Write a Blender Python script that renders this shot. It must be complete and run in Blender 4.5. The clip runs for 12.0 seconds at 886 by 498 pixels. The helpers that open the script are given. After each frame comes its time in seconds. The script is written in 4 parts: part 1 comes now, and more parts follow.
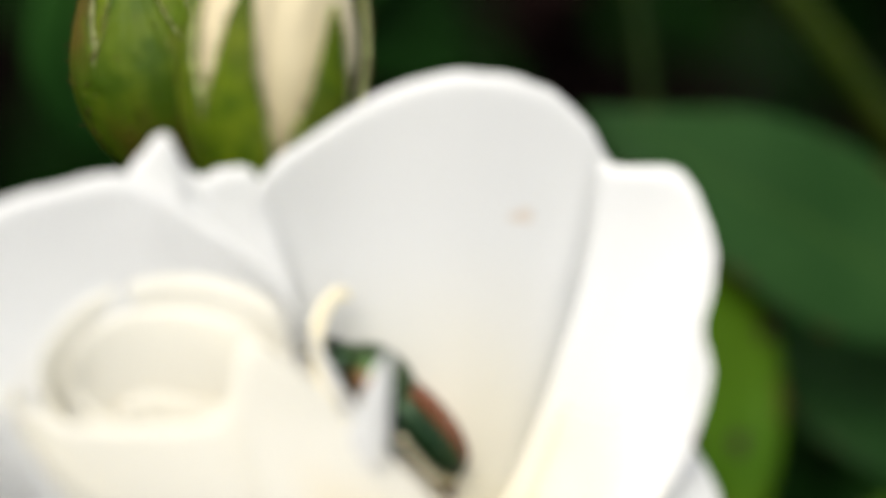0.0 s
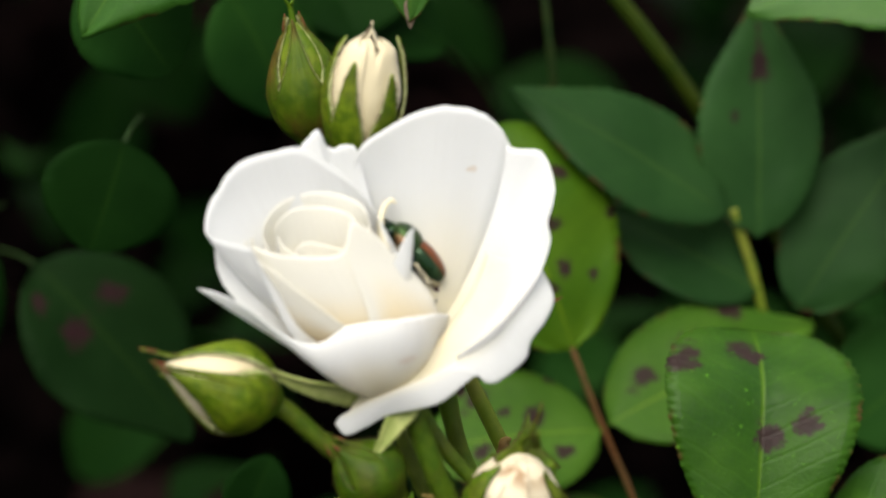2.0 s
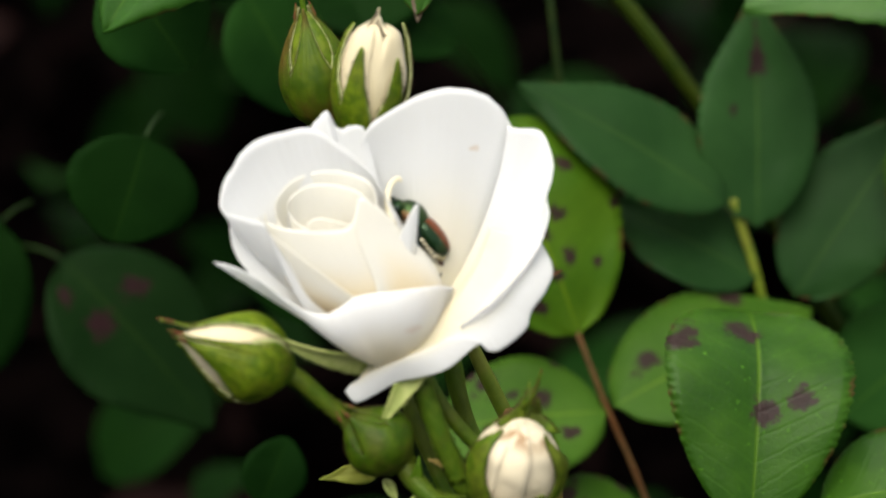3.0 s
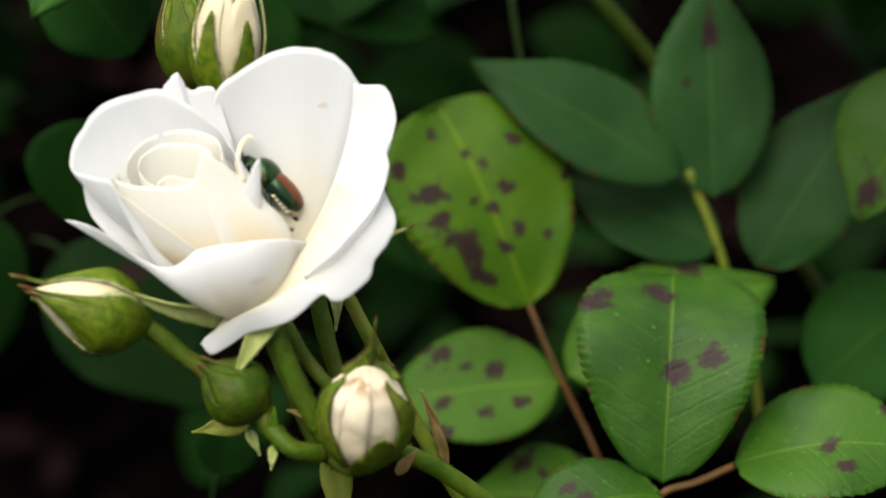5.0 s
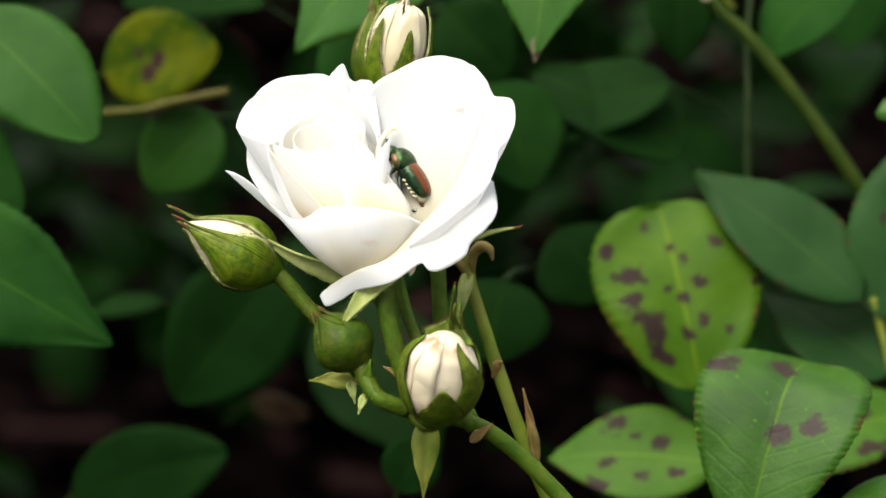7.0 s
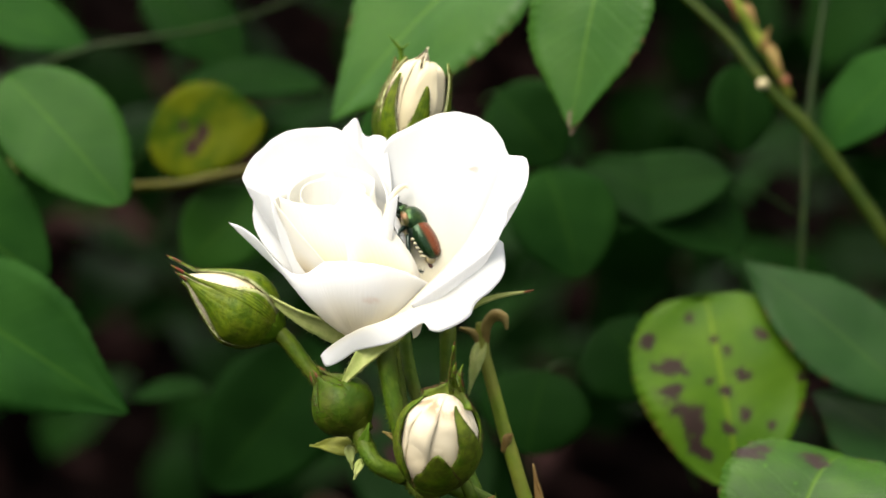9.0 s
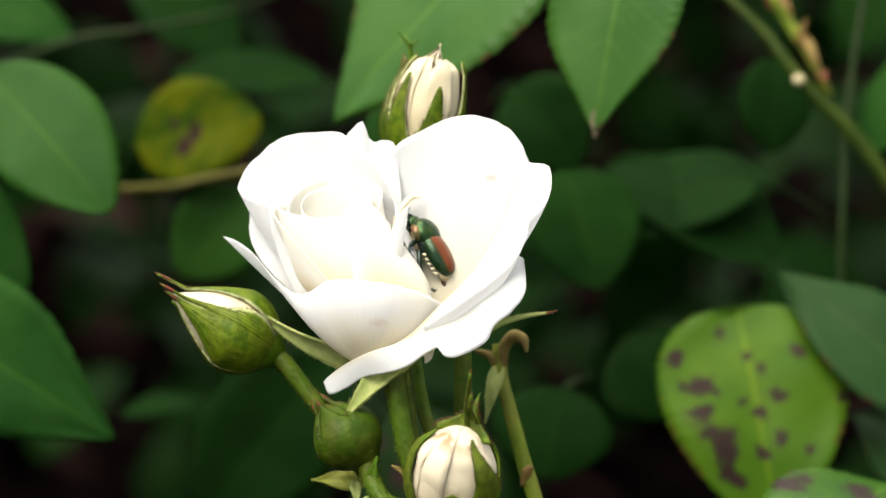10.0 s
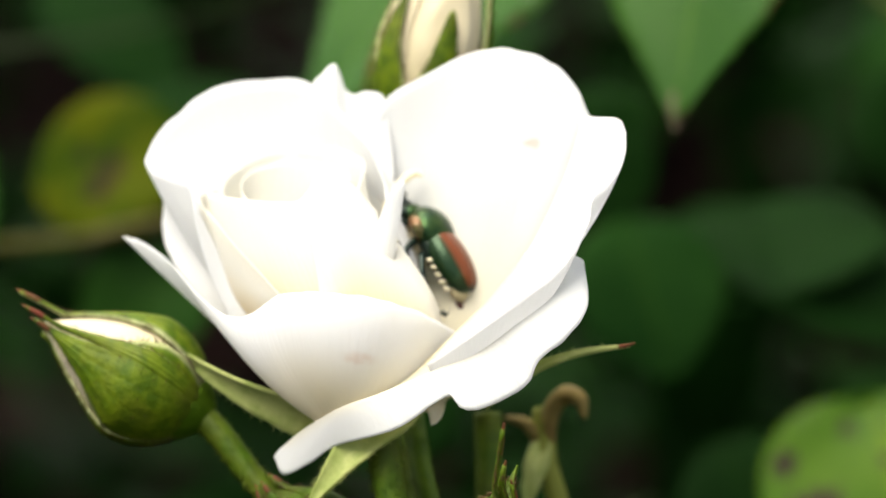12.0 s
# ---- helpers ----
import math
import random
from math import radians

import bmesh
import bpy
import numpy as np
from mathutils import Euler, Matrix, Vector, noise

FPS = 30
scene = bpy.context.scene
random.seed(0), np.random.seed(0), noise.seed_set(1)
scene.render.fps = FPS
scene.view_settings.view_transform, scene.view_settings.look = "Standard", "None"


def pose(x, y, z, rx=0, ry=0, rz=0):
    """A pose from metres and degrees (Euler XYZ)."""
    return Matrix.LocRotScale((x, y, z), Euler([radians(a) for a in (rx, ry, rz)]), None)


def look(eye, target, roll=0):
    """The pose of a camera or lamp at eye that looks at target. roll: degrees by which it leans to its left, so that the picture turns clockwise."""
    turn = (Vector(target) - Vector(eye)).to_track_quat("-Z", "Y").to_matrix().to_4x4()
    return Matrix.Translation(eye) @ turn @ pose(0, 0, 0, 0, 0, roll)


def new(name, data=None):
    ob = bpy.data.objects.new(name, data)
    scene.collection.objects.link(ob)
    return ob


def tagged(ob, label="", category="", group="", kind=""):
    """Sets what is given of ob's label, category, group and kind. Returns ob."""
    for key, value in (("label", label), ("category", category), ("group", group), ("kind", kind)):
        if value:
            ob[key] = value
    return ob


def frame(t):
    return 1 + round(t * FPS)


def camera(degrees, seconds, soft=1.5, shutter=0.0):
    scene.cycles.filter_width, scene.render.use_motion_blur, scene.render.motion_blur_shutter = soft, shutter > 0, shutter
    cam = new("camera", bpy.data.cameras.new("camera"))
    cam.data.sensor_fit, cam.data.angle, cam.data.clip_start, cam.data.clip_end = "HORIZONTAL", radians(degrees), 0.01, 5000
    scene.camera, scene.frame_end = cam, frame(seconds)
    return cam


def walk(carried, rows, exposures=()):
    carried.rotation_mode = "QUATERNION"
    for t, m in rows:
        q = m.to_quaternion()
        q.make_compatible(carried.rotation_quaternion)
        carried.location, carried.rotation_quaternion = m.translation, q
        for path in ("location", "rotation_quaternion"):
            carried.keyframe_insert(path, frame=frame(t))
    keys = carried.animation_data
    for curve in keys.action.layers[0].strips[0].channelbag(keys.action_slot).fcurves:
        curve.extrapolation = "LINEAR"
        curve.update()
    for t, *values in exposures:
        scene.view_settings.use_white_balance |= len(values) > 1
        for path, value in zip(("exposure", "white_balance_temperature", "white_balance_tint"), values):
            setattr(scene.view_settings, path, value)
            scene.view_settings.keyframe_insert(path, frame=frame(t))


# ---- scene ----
# Axes of the place: x to the right of the bloom, y away behind it, z up its stem, tipped back; lengths below are centimetres in them.
SITE = pose(0, 0, 0.36, -27, 0, 0)
cam = camera(16.0, 12.0, soft=1.6)
cam.data.dof.use_dof = True
cam.data.dof.aperture_fstop = 17.5
PATH = [
    (0, SITE @ pose(-0.01672, -0.15322, 0.02189, 85.841, 2.088, -8.081)),
    (0.5, SITE @ pose(-0.02422, -0.20773, 0.02218, 84.442, 0.317, -6.983)),
    (1, SITE @ pose(-0.03318, -0.25877, 0.02876, 84.930, 0.343, -8.010)),
    (1.5, SITE @ pose(-0.04265, -0.32295, 0.03510, 83.994, 0.306, -8.207)),
    (2, SITE @ pose(-0.04571, -0.35251, 0.04793, 82.827, 0.498, -8.291)),
    (2.5, SITE @ pose(-0.04445, -0.35553, 0.04221, 83.321, 0.916, -8.029)),
    (3, SITE @ pose(-0.04514, -0.37105, 0.04151, 83.695, 0.893, -7.752)),
    (3.5, SITE @ pose(-0.04219, -0.37447, 0.03264, 83.838, 1.501, -8.452)),
    (3.7, SITE @ pose(-0.03788, -0.37174, 0.03886, 82.695, 1.626, -8.249)),
    (5.3, SITE @ pose(0.02498, -0.39062, 0.02281, 85.536, 2.185, 0.497)),
    (5.5, SITE @ pose(0.02348, -0.39266, 0.01968, 85.788, 1.299, 1.093)),
    (5.8, SITE @ pose(0.03460, -0.40010, 0.00805, 88.497, -0.139, 3.867)),
    (6, SITE @ pose(0.02634, -0.41059, 0.00766, 88.942, -0.359, 0.653)),
    (6.2, SITE @ pose(0.05528, -0.41864, -0.00095, 89.313, -0.122, 4.027)),
    (6.5, SITE @ pose(0.07932, -0.42524, -0.01339, 90.849, -2.172, 8.453)),
    (7, SITE @ pose(0.10981, -0.43244, -0.02910, 92.729, -6.680, 12.734)),
    (7.5, SITE @ pose(0.13063, -0.43789, -0.03237, 93.911, -8.529, 15.070)),
    (7.7, SITE @ pose(0.13592, -0.44030, -0.03616, 94.332, -9.067, 15.697)),
    (9.3, SITE @ pose(0.12889, -0.40072, -0.04837, 96.613, -9.184, 16.033)),
    (9.5, SITE @ pose(0.12110, -0.39810, -0.05260, 97.298, -9.428, 15.237)),
    (10, SITE @ pose(0.11834, -0.37353, -0.03359, 95.276, -9.041, 16.026)),
    (10.5, SITE @ pose(0.12042, -0.33909, -0.03954, 96.459, -8.958, 17.736)),
    (11, SITE @ pose(0.10257, -0.31701, -0.04230, 97.399, -9.331, 16.423)),
    (11.5, SITE @ pose(0.09723, -0.27696, -0.03895, 97.677, -9.519, 17.900)),
    (12, SITE @ pose(0.07986, -0.23927, -0.04122, 99.866, -8.966, 16.067)),
]
walk(cam, PATH, exposures=[(0, 1.82, 6980, 9), (3.7, 1.86, 6980, 9), (5.5, 1.93, 6980, 9), (6.0, 2.02, 6980, 9), (6.5, 2.17, 6980, 9), (7.7, 2.26, 7120, 9), (9.3, 2.29, 7200, 9), (12.0, 2.27, 7200, 9)])

# ---- world and light ----
world = bpy.data.worlds.new("overcast_sky")
scene.world = world
world.use_nodes = True
wn, wl = world.node_tree.nodes, world.node_tree.links
sky = wn.new("ShaderNodeTexSky")
sky.sky_type, sky.sun_disc = "NISHITA", False
sky.sun_elevation, sky.sun_rotation = radians(62), radians(-35)
sky.air_density, sky.dust_density = 1.0, 4.0
grey = wn.new("ShaderNodeHueSaturation")
grey.inputs["Saturation"].default_value = 0.4
wl.new(sky.outputs[0], grey.inputs["Color"])
wl.new(grey.outputs[0], wn["Background"].inputs[0])
wn["Background"].inputs[1].default_value = 0.082
sun_data = bpy.data.lights.new("sun", "SUN")
sun_data.energy, sun_data.angle, sun_data.color = 1.35, radians(45), (1.0, 0.97, 0.92)
sun = new("sun", sun_data)
sun.matrix_world = look((-0.35, -0.50, 1.30), (0, 0, 0))


# ---- materials ----
def material(name, base=(0.5, 0.5, 0.5), rough=0.5, metal=0.0):
    mat = bpy.data.materials.new(name)
    mat.use_nodes = True
    bsdf = mat.node_tree.nodes["Principled BSDF"]
    bsdf.inputs["Base Color"].default_value = (*base, 1)
    bsdf.inputs["Roughness"].default_value = rough
    bsdf.inputs["Metallic"].default_value = metal
    return mat, mat.node_tree.nodes, mat.node_tree.links, bsdf


def math_node(nodes, links, op, a, b=None, c=None, clamp=False):
    n = nodes.new("ShaderNodeMath")
    n.operation, n.use_clamp = op, clamp
    for i, v in enumerate((a, b, c)):
        if v is None:
            continue
        if isinstance(v, (int, float)):
            n.inputs[i].default_value = v
        else:
            links.new(v, n.inputs[i])
    return n.outputs[0]


def mixed(nodes, links, fac, a, b):
    n = nodes.new("ShaderNodeMix")
    n.data_type = "RGBA"
    for slot, v in ((n.inputs[0], fac), (n.inputs[6], a), (n.inputs[7], b)):
        if isinstance(v, (int, float)):
            slot.default_value = v
        elif isinstance(v, tuple):
            slot.default_value = (*v, 1)
        else:
            links.new(v, slot)
    return n.outputs[2]


def noise_of(nodes, links, scale, detail=4.0, coord="Object", rough=0.55):
    tc = nodes.new("ShaderNodeTexCoord")
    n = nodes.new("ShaderNodeTexNoise")
    n.inputs["Scale"].default_value, n.inputs["Detail"].default_value = scale, detail
    n.inputs["Roughness"].default_value = rough
    links.new(tc.outputs[coord], n.inputs["Vector"])
    return n.outputs["Fac"]


def ramp(nodes, links, fac, low, high):
    n = nodes.new("ShaderNodeMapRange")
    n.interpolation_type = "SMOOTHSTEP"
    n.inputs["From Min"].default_value, n.inputs["From Max"].default_value = low, high
    links.new(fac, n.inputs["Value"])
    return n.outputs["Result"]


def bumped(nodes, links, bsdf, height, strength, distance):
    n = nodes.new("ShaderNodeBump")
    n.inputs["Strength"].default_value, n.inputs["Distance"].default_value = strength, distance
    links.new(height, n.inputs["Height"])
    links.new(n.outputs[0], bsdf.inputs["Normal"])


def let_through(mat, share, colour):
    """Mixes light that shines through a thin sheet into a material."""
    nodes, links = mat.node_tree.nodes, mat.node_tree.links
    out, bsdf = nodes["Material Output"], nodes["Principled BSDF"]
    tr, mx = nodes.new("ShaderNodeBsdfTranslucent"), nodes.new("ShaderNodeMixShader")
    if isinstance(colour, tuple):
        tr.inputs[0].default_value = (*colour, 1)
    else:
        links.new(colour, tr.inputs[0])
    mx.inputs[0].default_value = share
    links.new(bsdf.outputs[0], mx.inputs[1])
    links.new(tr.outputs[0], mx.inputs[2])
    links.new(mx.outputs[0], out.inputs[0])


def petal_material(name, rim, heart, through_share=0.5, browned=0.0, mark=None, veins=0.25):
    """Petal tissue: creamier towards its base, with fine length-wise veins."""
    mat, n, l, b = material(name, rim, 0.55)
    uv = n.new("ShaderNodeUVMap")
    sep = n.new("ShaderNodeSeparateXYZ")
    l.new(uv.outputs[0], sep.inputs[0])
    fade = ramp(n, l, sep.outputs[1], 0.75, 0.15)
    blot = noise_of(n, l, 180.0, 3.0)
    fade = math_node(n, l, "MULTIPLY", fade, math_node(n, l, "MULTIPLY_ADD", blot, 0.6, 0.55), clamp=True)
    col = mixed(n, l, fade, rim, heart)
    speck = math_node(n, l, "MULTIPLY", ramp(n, l, noise_of(n, l, 330.0, 2.0), 0.735, 0.79), ramp(n, l, noise_of(n, l, 90.0, 2.0), 0.52, 0.62))
    col = mixed(n, l, math_node(n, l, "MULTIPLY", speck, 0.35), col, (0.55, 0.33, 0.12))
    if mark:
        gap = n.new("ShaderNodeVectorMath")
        gap.operation = "DISTANCE"
        l.new(uv.outputs[0], gap.inputs[0])
        gap.inputs[1].default_value = (mark[0], mark[1], 0)
        bruise = math_node(n, l, "MULTIPLY", ramp(n, l, gap.outputs["Value"], mark[2], mark[2] * 0.3), ramp(n, l, noise_of(n, l, 700.0, 5.0), 0.40, 0.68))
        col = mixed(n, l, math_node(n, l, "MULTIPLY", bruise, 0.30), col, (0.62, 0.42, 0.30))
    if browned:
        burn = math_node(n, l, "MULTIPLY", ramp(n, l, sep.outputs[1], 0.80, 0.93), ramp(n, l, noise_of(n, l, 300.0, 4.0), 0.44, 0.6))
        col = mixed(n, l, math_node(n, l, "MULTIPLY", burn, browned), col, (0.22, 0.11, 0.03))
    l.new(col, b.inputs["Base Color"])
    wave = n.new("ShaderNodeTexNoise")
    comb = n.new("ShaderNodeCombineXYZ")
    l.new(math_node(n, l, "MULTIPLY", sep.outputs[0], 70.0), comb.inputs[0])
    l.new(math_node(n, l, "MULTIPLY", sep.outputs[1], 3.0), comb.inputs[1])
    l.new(comb.outputs[0], wave.inputs["Vector"])
    wave.inputs["Scale"].default_value = 1.0
    bumped(n, l, b, wave.outputs["Fac"], veins, 0.0004)
    b.inputs["Sheen Weight"].default_value = 0.15
    let_through(mat, through_share, col)
    return mat


def leaf_material(name, dark, light, spots=(), gloss=0.42, yellow=0.0, grain=1.0, shine=0.16, net=1.0, relief=0.26):
    """Leaf tissue with a pale midrib, slanting side veins, flecks and the dark blotches given as (across, along, radius)."""
    mat, n, l, b = material(name, dark, gloss)
    uv = n.new("ShaderNodeUVMap")
    sep = n.new("ShaderNodeSeparateXYZ")
    l.new(uv.outputs[0], sep.inputs[0])
    across = math_node(n, l, "ABSOLUTE", math_node(n, l, "SUBTRACT", sep.outputs[0], 0.5))
    slant = math_node(n, l, "SUBTRACT", sep.outputs[1], math_node(n, l, "MULTIPLY", across, 0.42))
    wob = noise_of(n, l, 160.0, 3.0)
    slant = math_node(n, l, "ADD", slant, math_node(n, l, "MULTIPLY", wob, 0.06))
    saw = math_node(n, l, "FRACT", math_node(n, l, "MULTIPLY", slant, 9.0))
    side = ramp(n, l, math_node(n, l, "ABSOLUTE", math_node(n, l, "SUBTRACT", saw, 0.5)), 0.13, 0.0)
    mid = ramp(n, l, across, 0.016, 0.004)
    big = noise_of(n, l, 70.0, 3.0)
    col = mixed(n, l, ramp(n, l, big, 0.3, 0.7), dark, light)
    if yellow:
        col = mixed(n, l, math_node(n, l, "MULTIPLY", ramp(n, l, big, 0.42, 0.58), yellow), col, (0.070, 0.078, 0.0020))
    col = mixed(n, l, math_node(n, l, "MULTIPLY", side, 0.07), col, tuple(min(1, v * 1.7) for v in light))
    mesh_veins = None
    if net:
        tc, cells = n.new("ShaderNodeTexCoord"), n.new("ShaderNodeTexVoronoi")
        cells.feature = "DISTANCE_TO_EDGE"
        cells.inputs["Scale"].default_value = 950.0
        l.new(tc.outputs["Object"], cells.inputs["Vector"])
        mesh_veins = ramp(n, l, cells.outputs["Distance"], 0.10, 0.0)
        col = mixed(n, l, math_node(n, l, "MULTIPLY", mesh_veins, 0.06 * net), col, tuple(min(1, v * 2.0) for v in light))
        rust = math_node(n, l, "MULTIPLY", ramp(n, l, across, 0.465, 0.495), ramp(n, l, noise_of(n, l, 260.0, 3.0), 0.52, 0.62))
        col = mixed(n, l, math_node(n, l, "MULTIPLY", rust, 0.75), col, (0.07, 0.025, 0.012))
    fleck = noise_of(n, l, 1500.0, 2.0)
    col = mixed(n, l, math_node(n, l, "MULTIPLY", ramp(n, l, fleck, 0.68, 0.76), 0.3 * grain), col, tuple(min(1, v * 3) for v in light))
    col = mixed(n, l, math_node(n, l, "MULTIPLY", mid, 0.55), col, tuple(min(1, v * k) for v, k in zip(light, (2.6, 1.8, 1.4))))
    if spots:
        rag = noise_of(n, l, 300.0, 6.0)
        rag2 = noise_of(n, l, 1400.0, 3.0)
        total = None
        for sx, sy, r in spots:
            d = n.new("ShaderNodeVectorMath")
            d.operation = "DISTANCE"
            mp = n.new("ShaderNodeVectorMath")
            mp.operation = "MULTIPLY"
            mp.inputs[1].default_value = (0.75, 1.0, 0.0)
            l.new(uv.outputs[0], mp.inputs[0])
            l.new(mp.outputs[0], d.inputs[0])
            d.inputs[1].default_value = (sx * 0.75, sy, 0)
            v = math_node(n, l, "SUBTRACT", r / 1.0, d.outputs["Value"])
            v = math_node(n, l, "DIVIDE", v, r)
            total = v if total is None else math_node(n, l, "MAXIMUM", total, v)
        edge = math_node(n, l, "ADD", total, math_node(n, l, "MULTIPLY", math_node(n, l, "SUBTRACT", rag, 0.5), 3.0))
        edge = math_node(n, l, "ADD", edge, math_node(n, l, "MULTIPLY", math_node(n, l, "SUBTRACT", rag2, 0.5), 1.6))
        inside = ramp(n, l, edge, -0.1, 0.45)
        stain = mixed(n, l, rag2, (0.009, 0.004, 0.005), (0.034, 0.014, 0.017))
        col = mixed(n, l, math_node(n, l, "MULTIPLY", inside, 0.95), col, stain)
    l.new(col, b.inputs["Base Color"])
    height = math_node(n, l, "ADD", math_node(n, l, "MULTIPLY", side, -0.45), math_node(n, l, "MULTIPLY", mid, -1.0))
    height = math_node(n, l, "ADD", height, math_node(n, l, "MULTIPLY", noise_of(n, l, 900.0, 3.0), 0.45))
    if mesh_veins is not None:
        height = math_node(n, l, "ADD", height, math_node(n, l, "MULTIPLY", mesh_veins, -0.22))
    bumped(n, l, b, height, relief, 0.00025)
    b.inputs["Specular IOR Level"].default_value = shine
    let_through(mat, 0.16, col)
    return mat


def green_material(name, a, c, scale=400.0, red=0.0, red_colour=(0.25, 0.03, 0.03), margin=0.0, edge=0.43):
    """Young stem or sepal skin, mottled green, flushed red where red is above nought, with length-wise ribs and a pale downy margin where margin is."""
    mat, n, l, b = material(name, a, 0.5)
    col = mixed(n, l, ramp(n, l, noise_of(n, l, scale, 4.0), 0.35, 0.65), a, c)
    if red:
        col = mixed(n, l, math_node(n, l, "MULTIPLY", ramp(n, l, noise_of(n, l, scale * 0.3, 3.0), 0.42, 0.62), red), col, red_colour)
    relief = noise_of(n, l, scale * 2.5, 4.0)
    if margin:
        uv, sep = n.new("ShaderNodeUVMap"), n.new("ShaderNodeSeparateXYZ")
        l.new(uv.outputs[0], sep.inputs[0])
        off = math_node(n, l, "ABSOLUTE", math_node(n, l, "SUBTRACT", sep.outputs[0], 0.5))
        rag = math_node(n, l, "MULTIPLY_ADD", noise_of(n, l, 700.0, 3.0), 0.05, -0.025)
        col = mixed(n, l, math_node(n, l, "MULTIPLY", ramp(n, l, math_node(n, l, "ADD", off, rag), edge, 0.49), margin), col, (0.42, 0.44, 0.22))
        rib = math_node(n, l, "ABSOLUTE", math_node(n, l, "SINE", math_node(n, l, "MULTIPLY", sep.outputs[0], 16.0)))
        col = mixed(n, l, math_node(n, l, "MULTIPLY", ramp(n, l, rib, 0.12, 0.0), 0.12), col, tuple(v * 0.45 for v in a))
        relief = math_node(n, l, "MULTIPLY_ADD", rib, 0.35, relief)
    l.new(col, b.inputs["Base Color"])
    bumped(n, l, b, relief, 0.35, 0.0004)
    b.inputs["Specular IOR Level"].default_value = 0.14
    let_through(mat, 0.1, col)
    return mat


WHITE_PETAL = petal_material("white_petal", (0.80, 0.81, 0.815), (0.82, 0.76, 0.57))
MARKED_PETAL = petal_material("bruised_petal", (0.80, 0.81, 0.815), (0.82, 0.76, 0.57), mark=(0.80, 0.56, 0.06))
HEART_PETAL = petal_material("heart_petal", (0.82, 0.81, 0.755), (0.82, 0.66, 0.33))
CREAM_PETAL = petal_material("cream_petal", (0.58, 0.51, 0.34), (0.50, 0.43, 0.24), 0.2)
BROWNED_PETAL = petal_material("browned_petal", (0.62, 0.55, 0.40), (0.53, 0.44, 0.28), 0.2, 0.85, veins=0.08)
SEPAL = green_material("sepal_green", (0.042, 0.082, 0.002), (0.092, 0.136, 0.005), 700.0, 0.15, (0.10, 0.06, 0.02), 0.85)
SEPAL_DARK = green_material("sepal_dark_green", (0.024, 0.056, 0.0015), (0.046, 0.084, 0.003), 600.0, 0.2, (0.10, 0.05, 0.02))
SEPAL_FLUSHED = green_material("sepal_flushed", (0.030, 0.062, 0.002), (0.058, 0.092, 0.004), 450.0, 0.6, (0.085, 0.040, 0.010), 0.6, 0.46)
SEPAL_MOSS = green_material("sepal_moss", (0.034, 0.074, 0.002), (0.080, 0.132, 0.006), 900.0, 0.25, (0.09, 0.05, 0.015))
HIP = green_material("hip_green", (0.040, 0.092, 0.003), (0.062, 0.118, 0.005), 500.0)
SEPAL_PALE = green_material("sepal_pale_inside", (0.22, 0.27, 0.075), (0.31, 0.34, 0.12), 500.0)
STEM = green_material("stem_green", (0.036, 0.080, 0.0035), (0.064, 0.112, 0.007), 500.0, 0.25, (0.10, 0.065, 0.015))
STEM_LIGHT = green_material("stem_light_green", (0.10, 0.155, 0.012), (0.15, 0.20, 0.02), 300.0, 0.25, (0.25, 0.16, 0.06))
PETIOLE = green_material("petiole_red_brown", (0.07, 0.04, 0.014), (0.11, 0.06, 0.022), 350.0, 0.6, (0.12, 0.045, 0.015))
BRACT = green_material("bract_tan", (0.14, 0.105, 0.03), (0.21, 0.155, 0.05), 400.0, 0.35, (0.15, 0.05, 0.02))
THORN_RED = green_material("tip_red", (0.14, 0.03, 0.018), (0.10, 0.045, 0.015), 900.0)


def soil_material():
    mat, n, l, b = material("dark_mulch_painted_shade", (0.02, 0.014, 0.012), 0.95)
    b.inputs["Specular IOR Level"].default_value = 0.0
    # Near-black browns: the bushes' shade is put into the mulch colour.
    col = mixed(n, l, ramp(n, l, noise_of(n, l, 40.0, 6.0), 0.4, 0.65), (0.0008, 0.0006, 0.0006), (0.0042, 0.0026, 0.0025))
    l.new(col, b.inputs["Base Color"])
    bumped(n, l, b, noise_of(n, l, 120.0, 6.0), 1.0, 0.01)
    return mat


BEETLE_GREEN, _n, _l, _b = material("beetle_green", (0.02, 0.09, 0.03), 0.28, 0.75)
_l.new(mixed(_n, _l, ramp(_n, _l, noise_of(_n, _l, 900.0, 3.0), 0.35, 0.7), (0.005, 0.028, 0.008), (0.030, 0.062, 0.014)), _b.inputs["Base Color"])
bumped(_n, _l, _b, noise_of(_n, _l, 9000.0, 2.0), 0.3, 0.0001)
BEETLE_BRONZE, _n, _l, _b = material("beetle_bronze", (0.18, 0.13, 0.04), 0.4, 0.4)
_l.new(mixed(_n, _l, ramp(_n, _l, noise_of(_n, _l, 500.0, 2.0), 0.35, 0.65), (0.05, 0.06, 0.016), (0.16, 0.07, 0.03)), _b.inputs["Base Color"])
BEETLE_BLACK, _n, _l, _b = material("beetle_black_green", (0.008, 0.02, 0.014), 0.3, 0.4)
BEETLE_COPPER, _n, _l, _b = material("beetle_copper", (0.3, 0.08, 0.03), 0.27, 0.5)
_uv, _sep = _n.new("ShaderNodeUVMap"), _n.new("ShaderNodeSeparateXYZ")
_l.new(_uv.outputs[0], _sep.inputs[0])
_rim = math_node(_n, _l, "MULTIPLY", ramp(_n, _l, _sep.outputs[0], 0.03, 0.08), ramp(_n, _l, _sep.outputs[0], 0.60, 0.44))
